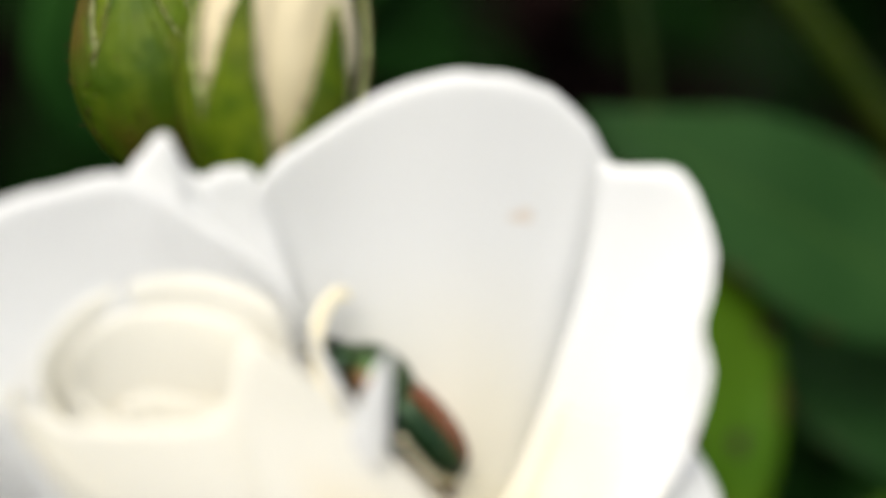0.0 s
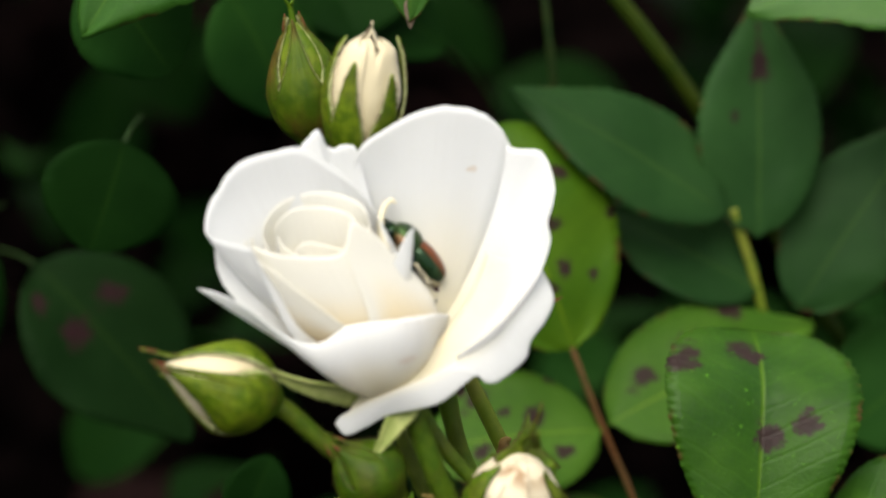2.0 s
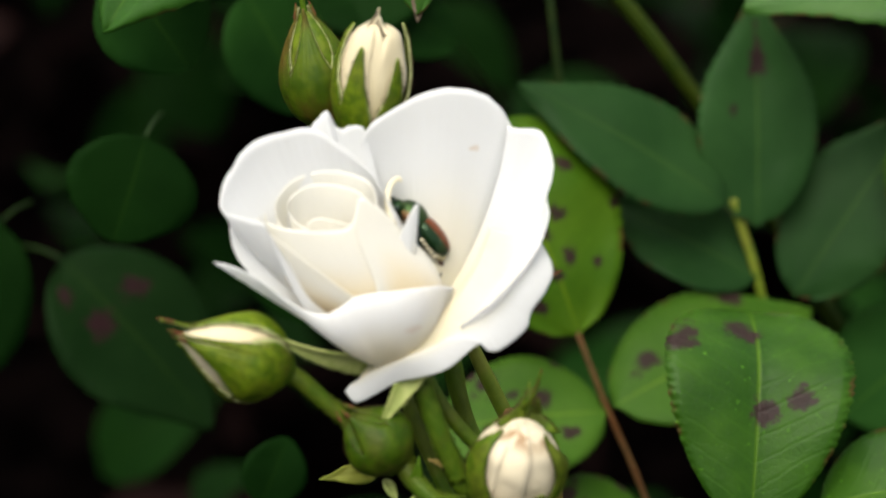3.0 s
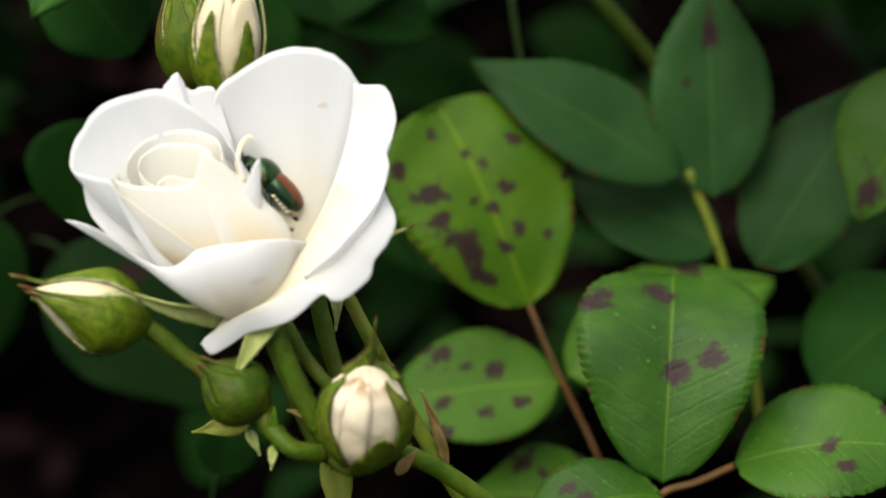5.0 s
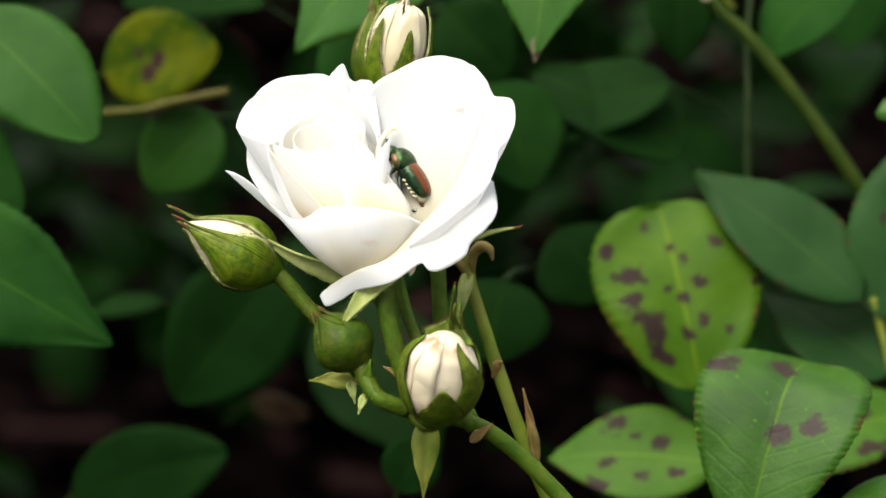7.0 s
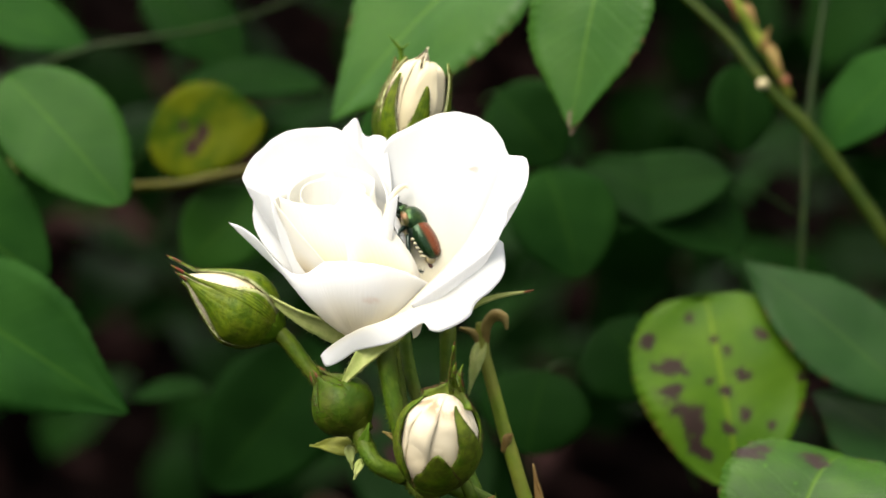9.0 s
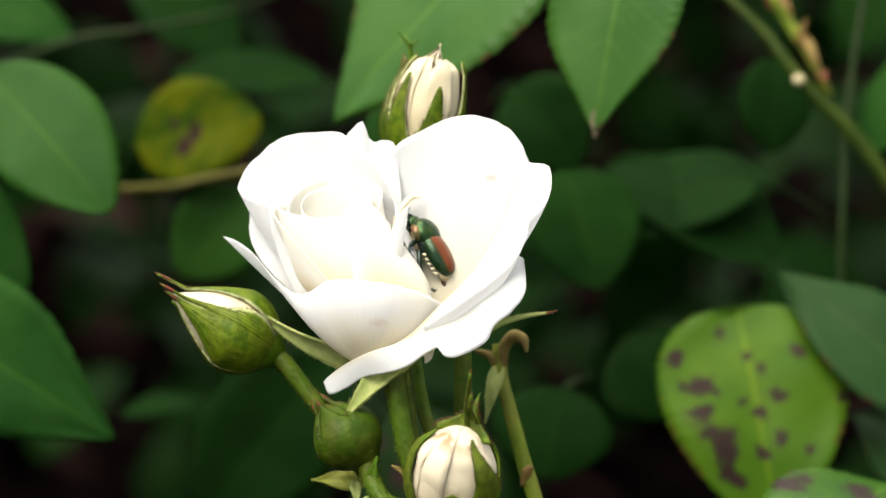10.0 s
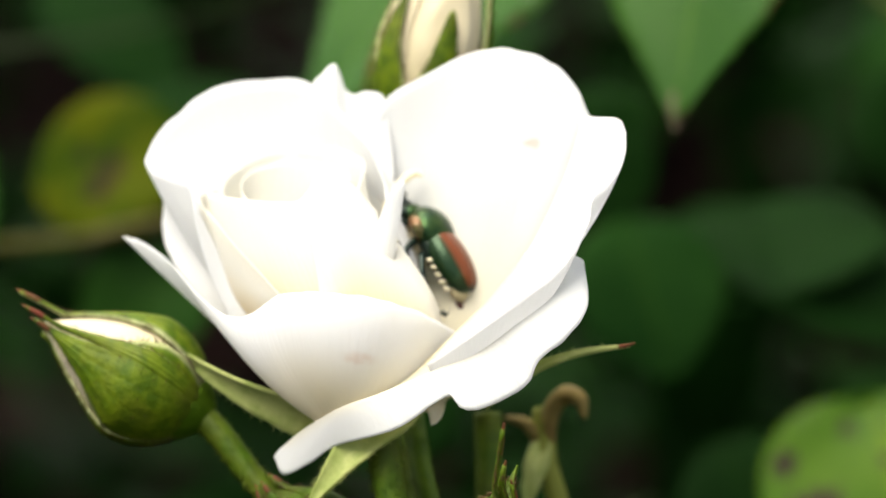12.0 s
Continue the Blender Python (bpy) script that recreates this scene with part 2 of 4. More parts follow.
_rim = math_node(_n, _l, "MULTIPLY", _rim, math_node(_n, _l, "MULTIPLY", ramp(_n, _l, _sep.outputs[1], 0.04, 0.22), ramp(_n, _l, _sep.outputs[1], 0.97, 0.86)))
_l.new(mixed(_n, _l, _rim, (0.007, 0.030, 0.008), (0.15, 0.034, 0.008)), _b.inputs["Base Color"])
bumped(_n, _l, _b, noise_of(_n, _l, 6000.0, 2.0), 0.35, 0.0001)
WHITE_TUFT, _n, _l, _b = material("white_tuft", (0.58, 0.53, 0.38), 0.9)
BROWN_TAIL, _n, _l, _b = material("brown_tail", (0.06, 0.022, 0.015), 0.6)
PALE_TAIL, _n, _l, _b = material("pale_tail", (0.42, 0.36, 0.22), 0.7)
SOIL = soil_material()
BARK_CHIP, _n, _l, _b = material("bark_chip", (0.07, 0.04, 0.032), 0.9)
_b.inputs["Specular IOR Level"].default_value = 0.0
_info = _n.new("ShaderNodeNewGeometry")
# Chip browns also lowered for the bushes' shade, at random from chip to chip.
_l.new(mixed(_n, _l, math_node(_n, _l, "POWER", _info.outputs["Random Per Island"], 4.0), (0.0003, 0.0002, 0.0002), (0.018, 0.0095, 0.0090)), _b.inputs["Base Color"])


# ---- building helpers ----
def place(x, y, z):
    return SITE @ Vector((x * 0.01, y * 0.01, z * 0.01))


def thing(name, at, label, category, group="", kind=""):
    """An empty at a place of the site (cm), in the site's axes; its parts are built in cm round it."""
    ob = new(name)
    ob.empty_display_size = 0.005
    ob.matrix_world = Matrix.Translation(place(*at)) @ SITE.to_3x3().to_4x4()
    ob["at"] = list(at)
    return tagged(ob, label, category, group, kind)


def part(name, bm, mat, parent, label="", thick=0.0, at=None, smooth=True):
    """Links a bmesh, built in cm of the site, as one mesh under a thing or a part."""
    at = Vector(at if at is not None else parent["at"])
    bmesh.ops.translate(bm, verts=bm.verts, vec=-at)
    bmesh.ops.scale(bm, verts=bm.verts, vec=(0.01, 0.01, 0.01))
    me = bpy.data.meshes.new(name)
    bm.to_mesh(me)
    bm.free()
    for f in me.polygons:
        f.use_smooth = smooth
    for m in mat if isinstance(mat, (list, tuple)) else [mat]:
        me.materials.append(m)
    ob = new(name, me)
    ob.parent = parent
    ob.location = (at - Vector(parent["at"])) * 0.01
    ob["at"] = list(at)
    if thick:
        mod = ob.modifiers.new("thickness", "SOLIDIFY")
        mod.thickness, mod.offset = thick * 0.01, 0.0
    if label:
        ob["label"] = label
    return ob


def spline(points, s):
    """Catmull-Rom through points, s from 0 to 1."""
    pts = [Vector(p) for p in points]
    k = min(int(s * (len(pts) - 1)), len(pts) - 2)
    f = s * (len(pts) - 1) - k
    p1, p2 = pts[k], pts[k + 1]
    p0 = pts[k - 1] if k else p1 * 2 - p2
    p3 = pts[k + 2] if k + 2 < len(pts) else p2 * 2 - p1
    return 0.5 * (2 * p1 + (p2 - p0) * f + (2 * p0 - 5 * p1 + 4 * p2 - p3) * f * f + (3 * p1 - p0 - 3 * p2 + p3) * f ** 3)


def sheet(bm, fn, ns, nt):
    """A grid of fn(s, t) with its own uv map."""
    uvl = bm.loops.layers.uv.verify()
    vs = [[bm.verts.new(fn(i / ns, j / nt)) for j in range(nt + 1)] for i in range(ns + 1)]
    for i in range(ns):
        for j in range(nt):
            f = bm.faces.new((vs[i][j], vs[i + 1][j], vs[i + 1][j + 1], vs[i][j + 1]))
            for lp, (a, c) in zip(f.loops, ((i, j), (i + 1, j), (i + 1, j + 1), (i, j + 1))):
                lp[uvl].uv = (a / ns, c / nt)
    return vs


def petal_sheet(rim, base, swell, lean=(0, 0, 0), rise=0.5, width=0.25, ruffle=0.02, seed=0, ns=48, nt=26, ease=1.0, lip=0.8):
    """A petal from its base to a rim curve. swell: how far its wall bellies out from the bloom's axis (cm); lean: a further shift of the wall;
    rise: how high the belly sits; ease: share of the belly at the first end of the rim; lip: how sharply its edge turns in."""
    base, lean = Vector(base), Vector(lean)
    rim_mid = spline(rim, 0.5)

    def at(s, t):
        r = spline(rim, s)
        out = Vector((r.x - HEART[0], r.y - HEART[1], 0))
        out = out.normalized() if out.length > 1e-4 else Vector((0, -1, 0))
        belly = (out * swell + lean) * (1 + (ease - 1) * max(0.0, 1 - s / 0.55) ** 1.3)
        b = base + (r - rim_mid) * width * 0.5
        c1 = b + (r - b) * rise * 0.5 + belly
        c2 = b + (r - b) * (0.5 + rise * 0.5) + belly * lip
        q = b * (1 - t) ** 3 + c1 * 3 * t * (1 - t) ** 2 + c2 * 3 * t * t * (1 - t) + r * t ** 3
        w = noise.noise(Vector((s * 4 + seed * 7.3, t * 2.2, seed))) * ruffle * (0.3 + t)
        w += noise.noise(Vector((s * 15 + seed, 3.1, seed * 2.0))) * ruffle * 0.5 * t ** 5
        w2 = noise.noise(Vector((s * 38 + seed * 3, 0.4, seed))) * ruffle * 0.6 * t ** 9
        return q + out * (w + w2) + Vector((0, 0, w * 0.6 * t + w2))

    bm = bmesh.new()
    sheet(bm, at, ns, nt)
    return bm


def folded_petal(outer, crease, under, seed, ns=110, nt=24):
    """A petal that comes out from under the bloom, folds over a crease and spreads to its outer edge."""

    def at(s, t):
        o, c, u = spline(outer, s), spline(crease, s), spline(under, s)
        if t < 0.4:
            k = t / 0.4
            q = u * (1 - k) ** 2 + (u * 0.3 + c * 0.7 + Vector((0, -0.05, -0.10))) * 2 * k * (1 - k) + c * k * k
        else:
            k = (t - 0.4) / 0.6
            m = (c + o) * 0.5 + Vector((0.02, -0.04, 0.05))
            q = c * (1 - k) ** 2 + m * 2 * k * (1 - k) + o * k * k
        w = 0.02 * noise.noise(Vector((s * 5 + seed, t * 2, seed))) + 0.014 * noise.noise(Vector((s * 30, 0.3, seed))) * t ** 6
        return q + Vector((0, -w, w * 0.6))

    bm = bmesh.new()
    sheet(bm, at, ns, nt)
    return bm


def run_through(pairs, x):
    """The value at x of a smooth line through (x, value) pairs."""
    xs = [p[0] for p in pairs]
    k = max(0, min(len(xs) - 2, sum(1 for v in xs if v <= x) - 1))
    f = (x - xs[k]) / (xs[k + 1] - xs[k])
    p = [pairs[max(0, min(len(pairs) - 1, k + j))][1] for j in (-1, 0, 1, 2)]
    return 0.5 * (2 * p[1] + (p[2] - p[0]) * f + (2 * p[0] - 5 * p[1] + 4 * p[2] - p[3]) * f * f + (3 * p[1] - p[0] - 3 * p[2] + p[3]) * f ** 3)


def heart_petal(k, turns, low_end, seed, ns=72, nt=30):
    """A petal wound round the leaning barrel of the heart. k: its share of the barrel's girth; turns: (degrees from the front, height of its edge)."""

    def at(s, t):
        deg = turns[0][0] + (turns[-1][0] - turns[0][0]) * s
        top = run_through(turns, deg) + 0.012 * noise.noise(Vector((s * 9, seed, 0.5)))
        z = low_end + (top - low_end) * t
        cx = run_through(((-1.3, 0.0), (-1.0, -0.12), (-0.4, -0.45), (0.4, -0.88), (1.2, -0.92)), z)
        cy = run_through(((-1.3, 0.05), (-0.4, -0.02), (0.4, -0.08), (1.2, -0.10)), z)
        rx = run_through(((-1.3, 0.15), (-1.0, 0.48), (-0.4, 0.90), (0.4, 0.82), (1.2, 0.58)), z)
        ry = run_through(((-1.3, 0.12), (-1.0, 0.34), (-0.4, 0.52), (0.4, 0.48), (1.2, 0.36)), z)
        g = k * (1 + 0.035 * t ** 8 + 0.02 * noise.noise(Vector((s * 3.3 + seed, t * 2.0, seed * 0.7))))
        a = radians(deg)
        return Vector((cx + rx * g * math.sin(a), cy - ry * g * math.cos(a), z))

    bm = bmesh.new()
    sheet(bm, at, ns, nt)
    return bm


def tube(points, radii, sides=12, rings=24, bm=None, wobble=0.0):
    """A round stem along a curve, closed at both ends."""
    bm = bm or bmesh.new()
    prev = None
    up = Vector((0.31, 0.87, 0.2))
    loops = []
    for i in range(rings + 1):
        s = i / rings
        c = spline(points, s)
        d = (spline(points, min(1, s + 0.01)) - spline(points, max(0, s - 0.01))).normalized()
        x = (up - d * up.dot(d)).normalized()
        y = d.cross(x)
        k = s * (len(radii) - 1)
        j = min(int(k), len(radii) - 2)
        r = radii[j] * (1 - (k - j)) + radii[j + 1] * (k - j)
        ring = []
        for a in range(sides):
            th = 2 * math.pi * a / sides
            rr = r * (1 + wobble * noise.noise(Vector((s * 9, th, r * 50))))
            ring.append(bm.verts.new(c + (x * math.cos(th) + y * math.sin(th)) * rr))
        if prev:
            for a in range(sides):
                bm.faces.new((prev[a], prev[(a + 1) % sides], ring[(a + 1) % sides], ring[a]))
        prev = ring
        loops.append(ring)
    bm.faces.new(loops[0][::-1])
    bm.faces.new(loops[-1])
    return bm


def bristles(points, radius, count, length, seed, bm=None, thick=0.007):
    """Fine glandular hairs standing off a stem."""
    rnd = random.Random(seed)
    bm = bm or bmesh.new()
    for _ in range(count):
        s = rnd.random()
        c = spline(points, s)
        d = (spline(points, min(1, s + 0.02)) - spline(points, max(0, s - 0.02))).normalized()
        v = Vector((rnd.gauss(0, 1), rnd.gauss(0, 1), rnd.gauss(0, 1)))
        o = (v - d * v.dot(d)).normalized()
        hair(bm, c + o * radius * 0.95, o + d * rnd.uniform(-0.3, 0.3), length * rnd.uniform(0.6, 1.3), thick)
    return bm


def hair(bm, foot, way, length, thick):
    way = way.normalized()
    a = way.orthogonal().normalized()
    b = way.cross(a)
    tip = bm.verts.new(foot + way * length)
    ring = [bm.verts.new(foot + (a * math.cos(k * 2.094) + b * math.sin(k * 2.094)) * thick) for k in range(3)]
    for k in range(3):
        bm.faces.new((ring[k], ring[(k + 1) % 3], tip))


def leaf_sheet(base, tip, side, width, droop=0.15, fold=0.12, widest=0.42, teeth=18, tip_bend=0.0, blunt=0.72, seed=0, rows=90, cols=14, wave=0.03, drip=0.35):
    """A toothed rose leaflet from base to tip. side: the way across it; droop: how far its middle bows out; fold: V along the midrib; tip_bend: how far the last third turns down."""
    base, tip, side = Vector(base), Vector(tip), Vector(side)
    axis = tip - base
    length = axis.length
    ax = axis.normalized()
    side = (side - ax * side.dot(ax)).normalized()
    up = side.cross(ax)
    if up.y > 0:
        up = -up
    rnd = random.Random(seed)
    skew = rnd.uniform(0.94, 1.06)

    def at(s, t):
        u = (s - 0.5) * 2
        c = base + axis * t + up * droop * length * 4 * t * (1 - t)
        if t > 0.6 and tip_bend:
            k = (t - 0.6) / 0.4
            c = c - up * tip_bend * length * k * k - axis * 0.12 * tip_bend * k * k
        p = t ** (math.log(0.5) / math.log(widest))
        w = width * 0.5 * max(0.0, math.sin(math.pi * min(1, p))) ** blunt * (1 if t > 0.03 else t / 0.03)
        if t > 0.6:
            k = (t - 0.6) / 0.4
            w *= 1 - drip * k * k * (3 - 2 * k)
        saw = (t * teeth * skew + (0.37 if u > 0 else 0)) % 1.0
        edge = abs(u) ** 6
        w *= 1 + edge * (0.046 * saw - 0.016) * min(1.0, 6 * (1 - t))
        q = c + side * u * w + ax * edge * saw * length * 0.008
        q = q + up * (abs(u) * w * fold - (u * u) * w * fold * 0.5)
        n = noise.noise(Vector((u * 1.3 + seed * 3.7, t * 3.2, seed * 1.1)))
        vein = math.sin((t - abs(u) * 0.21) * 9 * 2 * math.pi) * 0.008 * length * min(1, abs(u) * 2) * (1 - abs(u) ** 3)
        return q + up * (n * wave * length * (0.3 + abs(u)) + vein * 0.16)

    bm = bmesh.new()
    sheet(bm, at, cols, rows)
    bmesh.ops.remove_doubles(bm, verts=bm.verts, dist=0.0005)
    return bm, at


def sepal_sheet(base, tip, face, width, curl=0.1, cup=0.35, seed=0, spike=0.95):
    """A tapering sepal, broad where it springs and drawn out to a fine tip, the sooner the greater spike is."""
    base, tip = Vector(base), Vector(tip)
    axis = tip - base
    ax = axis.normalized()
    side = ax.cross(Vector(face)).normalized()
    up = side.cross(ax)

    def at(s, t):
        u = (s - 0.5) * 2
        w = width * 0.5 * (0.88 * (1 - t) ** spike + 0.12 * (1 - t)) * min(1.0, 0.75 + t * 2) + 0.006
        w *= 1 + (0.10 * noise.noise(Vector((t * 12, u, seed))) if abs(u) > 0.9 else 0)
        return base + axis * t + side * u * w + up * (curl * axis.length * math.sin(math.pi * t) + cup * w * u * u)

    bm = bmesh.new()
    sheet(bm, at, 8, 26)
    return bm, at


# ---- ground ----
def ground():
    bm = bmesh.new()
    n = 90

    def at(s, t):
        x, y = (s - 0.5), (t - 0.5)
        x, y = (v * abs(v) ** 5 * 40000 + v * abs(v) * 12 + v * 0.6 for v in (x, y))
        y += 0.5
        h = 0.012 * noise.noise(Vector((x * 9, y * 9, 0.3))) + 0.006 * noise.noise(Vector((x * 30, y * 30, 5)))
        return Vector((x * 100, y * 100, h * 100))

    sheet(bm, at, n, n)
    me = bpy.data.meshes.new("ground")
    bmesh.ops.scale(bm, verts=bm.verts, vec=(0.01, 0.01, 0.01))
    bm.to_mesh(me)
    bm.free()
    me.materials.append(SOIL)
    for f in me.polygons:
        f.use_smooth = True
    tagged(new("ground", me), "dark mulch under the rose bushes, shade painted into its colour", "ground", kind="structure")


def litter():
    """Bark chips and dead leaf scraps on the mulch."""
    rnd = random.Random(11)
    verts, faces = [], []
    for _ in range(1500):
        x, y = rnd.uniform(-0.6, 0.7), rnd.uniform(0.1, 1.6)
        s = rnd.uniform(0.006, 0.026)
        m = pose(x, y, 0.010 + rnd.uniform(0, 0.012), rnd.uniform(-25, 25), rnd.uniform(-25, 25), rnd.uniform(0, 360))
        k = len(verts)
        a, b, c = s, s * rnd.uniform(0.3, 0.7), s * 0.12
        for dx, dy, dz in ((-a, -b, -c), (a * 0.8, -b * 1.1, -c), (a, b, -c), (-a * 0.7, b * 0.8, -c), (-a, -b, c), (a * 0.8, -b * 1.1, c), (a, b, c), (-a * 0.7, b * 0.8, c)):
            verts.append(m @ Vector((dx, dy, dz)))
        faces += [[k + i for i in f] for f in ((3, 2, 1, 0), (4, 5, 6, 7), (0, 1, 5, 4), (1, 2, 6, 5), (2, 3, 7, 6), (3, 0, 4, 7))]
    me = bpy.data.meshes.new("mulch_chips")
    me.from_pydata(verts, [], faces)
    me.materials.append(BARK_CHIP)
    tagged(new("mulch_chips", me), "loose dark bark chips and dead scraps on the soil", "mulch", kind="stuff")


ground()
litter()


# ---- the open bloom ----
BLOOM_AT = (0.17, 0.00, -1.35)


HEART = (-0.51, -0.05, 0.12)


def bloom():
    rose = thing("white_rose", BLOOM_AT, "open white rose with creamy heart on a bristly green stem", "flower")
    low = (0.05, 0.05, -1.10)

    def petal(mat, rim, swell, lean=(0, 0, 0), base=low, label="", **kw):
        return part("petal", petal_sheet(rim, base, swell, lean, **kw), mat, rose, label, thick=0.007)

    # left back petal, cupped round the heart with its edge rolled out
    petal(WHITE_PETAL, [(-0.12, -0.02, 0.40), (-0.24, 0.04, 0.74), (-0.44, 0.08, 1.03), (-0.74, 0.10, 1.29), (-1.12, 0.08, 1.50), (-1.74, -0.02, 1.36), (-2.08, -0.16, 1.02), (-2.18, -0.28, 0.60), (-1.94, -0.44, 0.50), (-1.70, -0.50, 0.42), (-1.57, -0.50, 0.10), (-1.42, -0.42, -0.25), (-1.25, -0.30, -0.55)], 0.35, (0.02, 0.30, -0.28), seed=1, ns=96, width=0.45, lip=0.65)
    # small torn petal standing behind
    petal(WHITE_PETAL, [(-1.18, 0.30, 1.29), (-1.05, 0.25, 1.52), (-0.96, 0.22, 1.63), (-0.87, 0.20, 1.69), (-0.81, 0.24, 1.60), (-0.77, 0.27, 1.51), (-0.68, 0.28, 1.46), (-0.57, 0.28, 1.50), (-0.42, 0.30, 1.46), (-0.34, 0.35, 1.16)], 0.2, seed=2, ns=80, ruffle=0.012)
    # tall back petal behind the beetle
    petal(WHITE_PETAL, [(-0.24, 0.42, 0.40), (-0.41, 0.36, 1.06), (-0.40, 0.28, 1.43), (-0.11, 0.26, 1.66), (0.29, 0.18, 1.87), (0.69, 0.15, 1.93), (1.10, 0.20, 1.79), (1.34, 0.26, 1.48), (1.50, 0.45, 0.98)], 0.34, (-0.04, 0.34, -0.12), base=(0.05, 0.15, -0.95), seed=3, width=0.45, lip=0.35)
    # right petal, folded outwards
    petal(WHITE_PETAL, [(1.30, 0.22, 1.46), (1.45, 0.14, 1.42), (1.66, 0.06, 1.40), (1.79, -0.08, 1.12), (1.76, -0.24, 0.84), (1.67, -0.38, 0.66), (1.68, -0.48, 0.40), (1.57, -0.50, 0.10), (1.36, -0.58, -0.16), (1.01, -0.66, -0.51), (0.58, -0.56, -0.84)], 0.42, (0.06, 0.16, -0.12), seed=4, ns=72, width=0.16, lip=0.6)
    # low petal, folded down over its crease and spread flat
    outer = [(1.58, -0.05, 0.20), (1.74, -0.34, -0.20), (1.64, -0.42, -0.48), (1.46, -0.48, -0.70), (1.38, -0.50, -0.92), (1.08, -0.56, -1.14), (0.92, -0.58, -1.15), (0.80, -0.58, -1.07), (0.38, -0.52, -1.38), (-0.12, -0.30, -1.52), (-0.40, -0.14, -1.70), (-0.62, -0.05, -1.80), (-0.74, -0.02, -1.66)]
    crease = [(1.36, -0.05, 0.22), (1.32, -0.30, -0.08), (1.10, -0.44, -0.36), (0.86, -0.50, -0.66), (0.62, -0.52, -0.88), (0.25, -0.50, -1.08), (-0.10, -0.42, -1.23), (-0.44, -0.22, -1.40), (-0.68, -0.04, -1.58)]
    under = [(1.05, 0.10, 0.25), (0.80, -0.05, -0.25), (0.50, -0.10, -0.66), (0.30, -0.10, -0.86), (0.05, -0.05, -1.02), (-0.25, 0.00, -1.18), (-0.52, 0.01, -1.44)]
    part("petal", folded_petal(outer, crease, under, 5), WHITE_PETAL, rose, thick=0.007)
    # front petal, a bowl with its tip flared
    petal(MARKED_PETAL, [(-2.29, -0.25, -0.03), (-2.12, -0.30, -0.06), (-1.82, -0.36, -0.20), (-1.50, -0.46, -0.44), (-1.22, -0.54, -0.61), (-1.00, -0.60, -0.64), (-0.82, -0.66, -0.55), (-0.63, -0.70, -0.43), (-0.25, -0.72, -0.39), (0.10, -0.58, -0.37), (0.38, -0.25, -0.39), (0.62, 0.18, -0.47)], 0.24, (-0.04, -0.14, -0.08), base=(-0.22, -0.06, -1.40), seed=6, ns=96, width=0.16, rise=0.5, ease=0.1)
    # inner petals rolled round the heart, from the hollow outwards: (turn in degrees, height of the edge) along each edge
    for k, turns, seed, low_end, mat in (
        (0.19, ((-110, 0.02), (-40, 0.05), (40, 0.08), (120, 0.14), (200, 0.18), (250, 0.10)), 13, -0.40, HEART_PETAL),
        (0.58, ((40, 0.48), (90, 0.66), (150, 0.80), (200, 0.82), (250, 0.69), (290, 0.48), (320, 0.34)), 9, -0.50, HEART_PETAL),
        (0.35, ((60, 0.22), (110, 0.30), (160, 0.38), (210, 0.42), (260, 0.34), (310, 0.24), (370, 0.18)), 21, -0.45, HEART_PETAL),
        (0.77, ((42, 0.34), (80, 0.70), (130, 0.92), (180, 0.98), (225, 0.88), (262, 0.64), (292, 0.40)), 15, -0.8, HEART_PETAL),
        (0.93, ((-105, 0.50), (-75, 0.42), (-48, 0.37), (-22, 0.33), (0, 0.33), (12, 0.37), (22, 0.52), (32, 0.66), (48, 0.60), (70, 0.40)), 8, -1.0, HEART_PETAL),
        (0.99, ((2, -0.45), (9, -0.05), (16, 0.36), (26, 0.66), (33, 0.70), (45, 0.58), (56, 0.41), (69, 0.22), (81, -0.04), (94, -0.28), (110, -0.46), (126, -0.55)), 11, -1.1, HEART_PETAL),
        (1.01, ((-125, 0.52), (-95, 0.46), (-68, 0.34), (-46, 0.14), (-30, -0.14), (-18, -0.42), (0, -0.68), (20, -0.85)), 10, -1.1, HEART_PETAL),
    ):
        part("petal", heart_petal(k, turns, low_end, seed), mat, rose, thick=0.007)
    petal(WHITE_PETAL, [(-0.10, -0.35, 0.18), (-0.02, -0.43, 0.40), (0.05, -0.47, 0.54), (0.13, -0.46, 0.62), (0.08, -0.43, 0.44), (0.06, -0.33, 0.20), (0.13, -0.16, -0.02)], 0.04, base=(0.02, -0.16, -0.60), seed=16, width=0.5, ruffle=0.006)
    # outer side of the left petal, below its rolled edge
    petal(WHITE_PETAL, [(-2.10, 0.02, 0.90), (-2.09, 0.00, 0.60), (-2.08, -0.02, 0.36), (-2.05, -0.04, 0.12), (-1.92, -0.08, -0.12), (-1.66, -0.12, -0.36), (-1.30, -0.15, -0.60)], 0.16, (-0.06, 0, -0.04), seed=14, width=0.5)
    # curled petal edge behind the beetle
    curl = [(-0.12, -0.02, 0.30), (-0.17, 0.10, 0.54), (-0.15, 0.20, 0.70), (-0.09, 0.26, 0.81), (-0.02, 0.28, 0.85), (0.02, 0.26, 0.82)]
    part("petal", tube(curl, [0.05, 0.040, 0.036, 0.036, 0.03, 0.012], 10, 24), WHITE_PETAL, rose, "thin curled white petal edge")
    stem = [(0.12, 0.00, -1.35), (0.26, 0.05, -1.82), (0.44, 0.10, -2.32), (0.66, 0.20, -2.81)]
    part("stem", bristles(stem, 0.13, 620, 0.055, 3, tube(stem, [0.15, 0.13, 0.13, 0.14])), STEM, rose, "bristly green stem")
    cup = [(-0.05, 0.05, -0.99), (0.05, 0.05, -1.17), (0.15, 0.05, -1.46)]
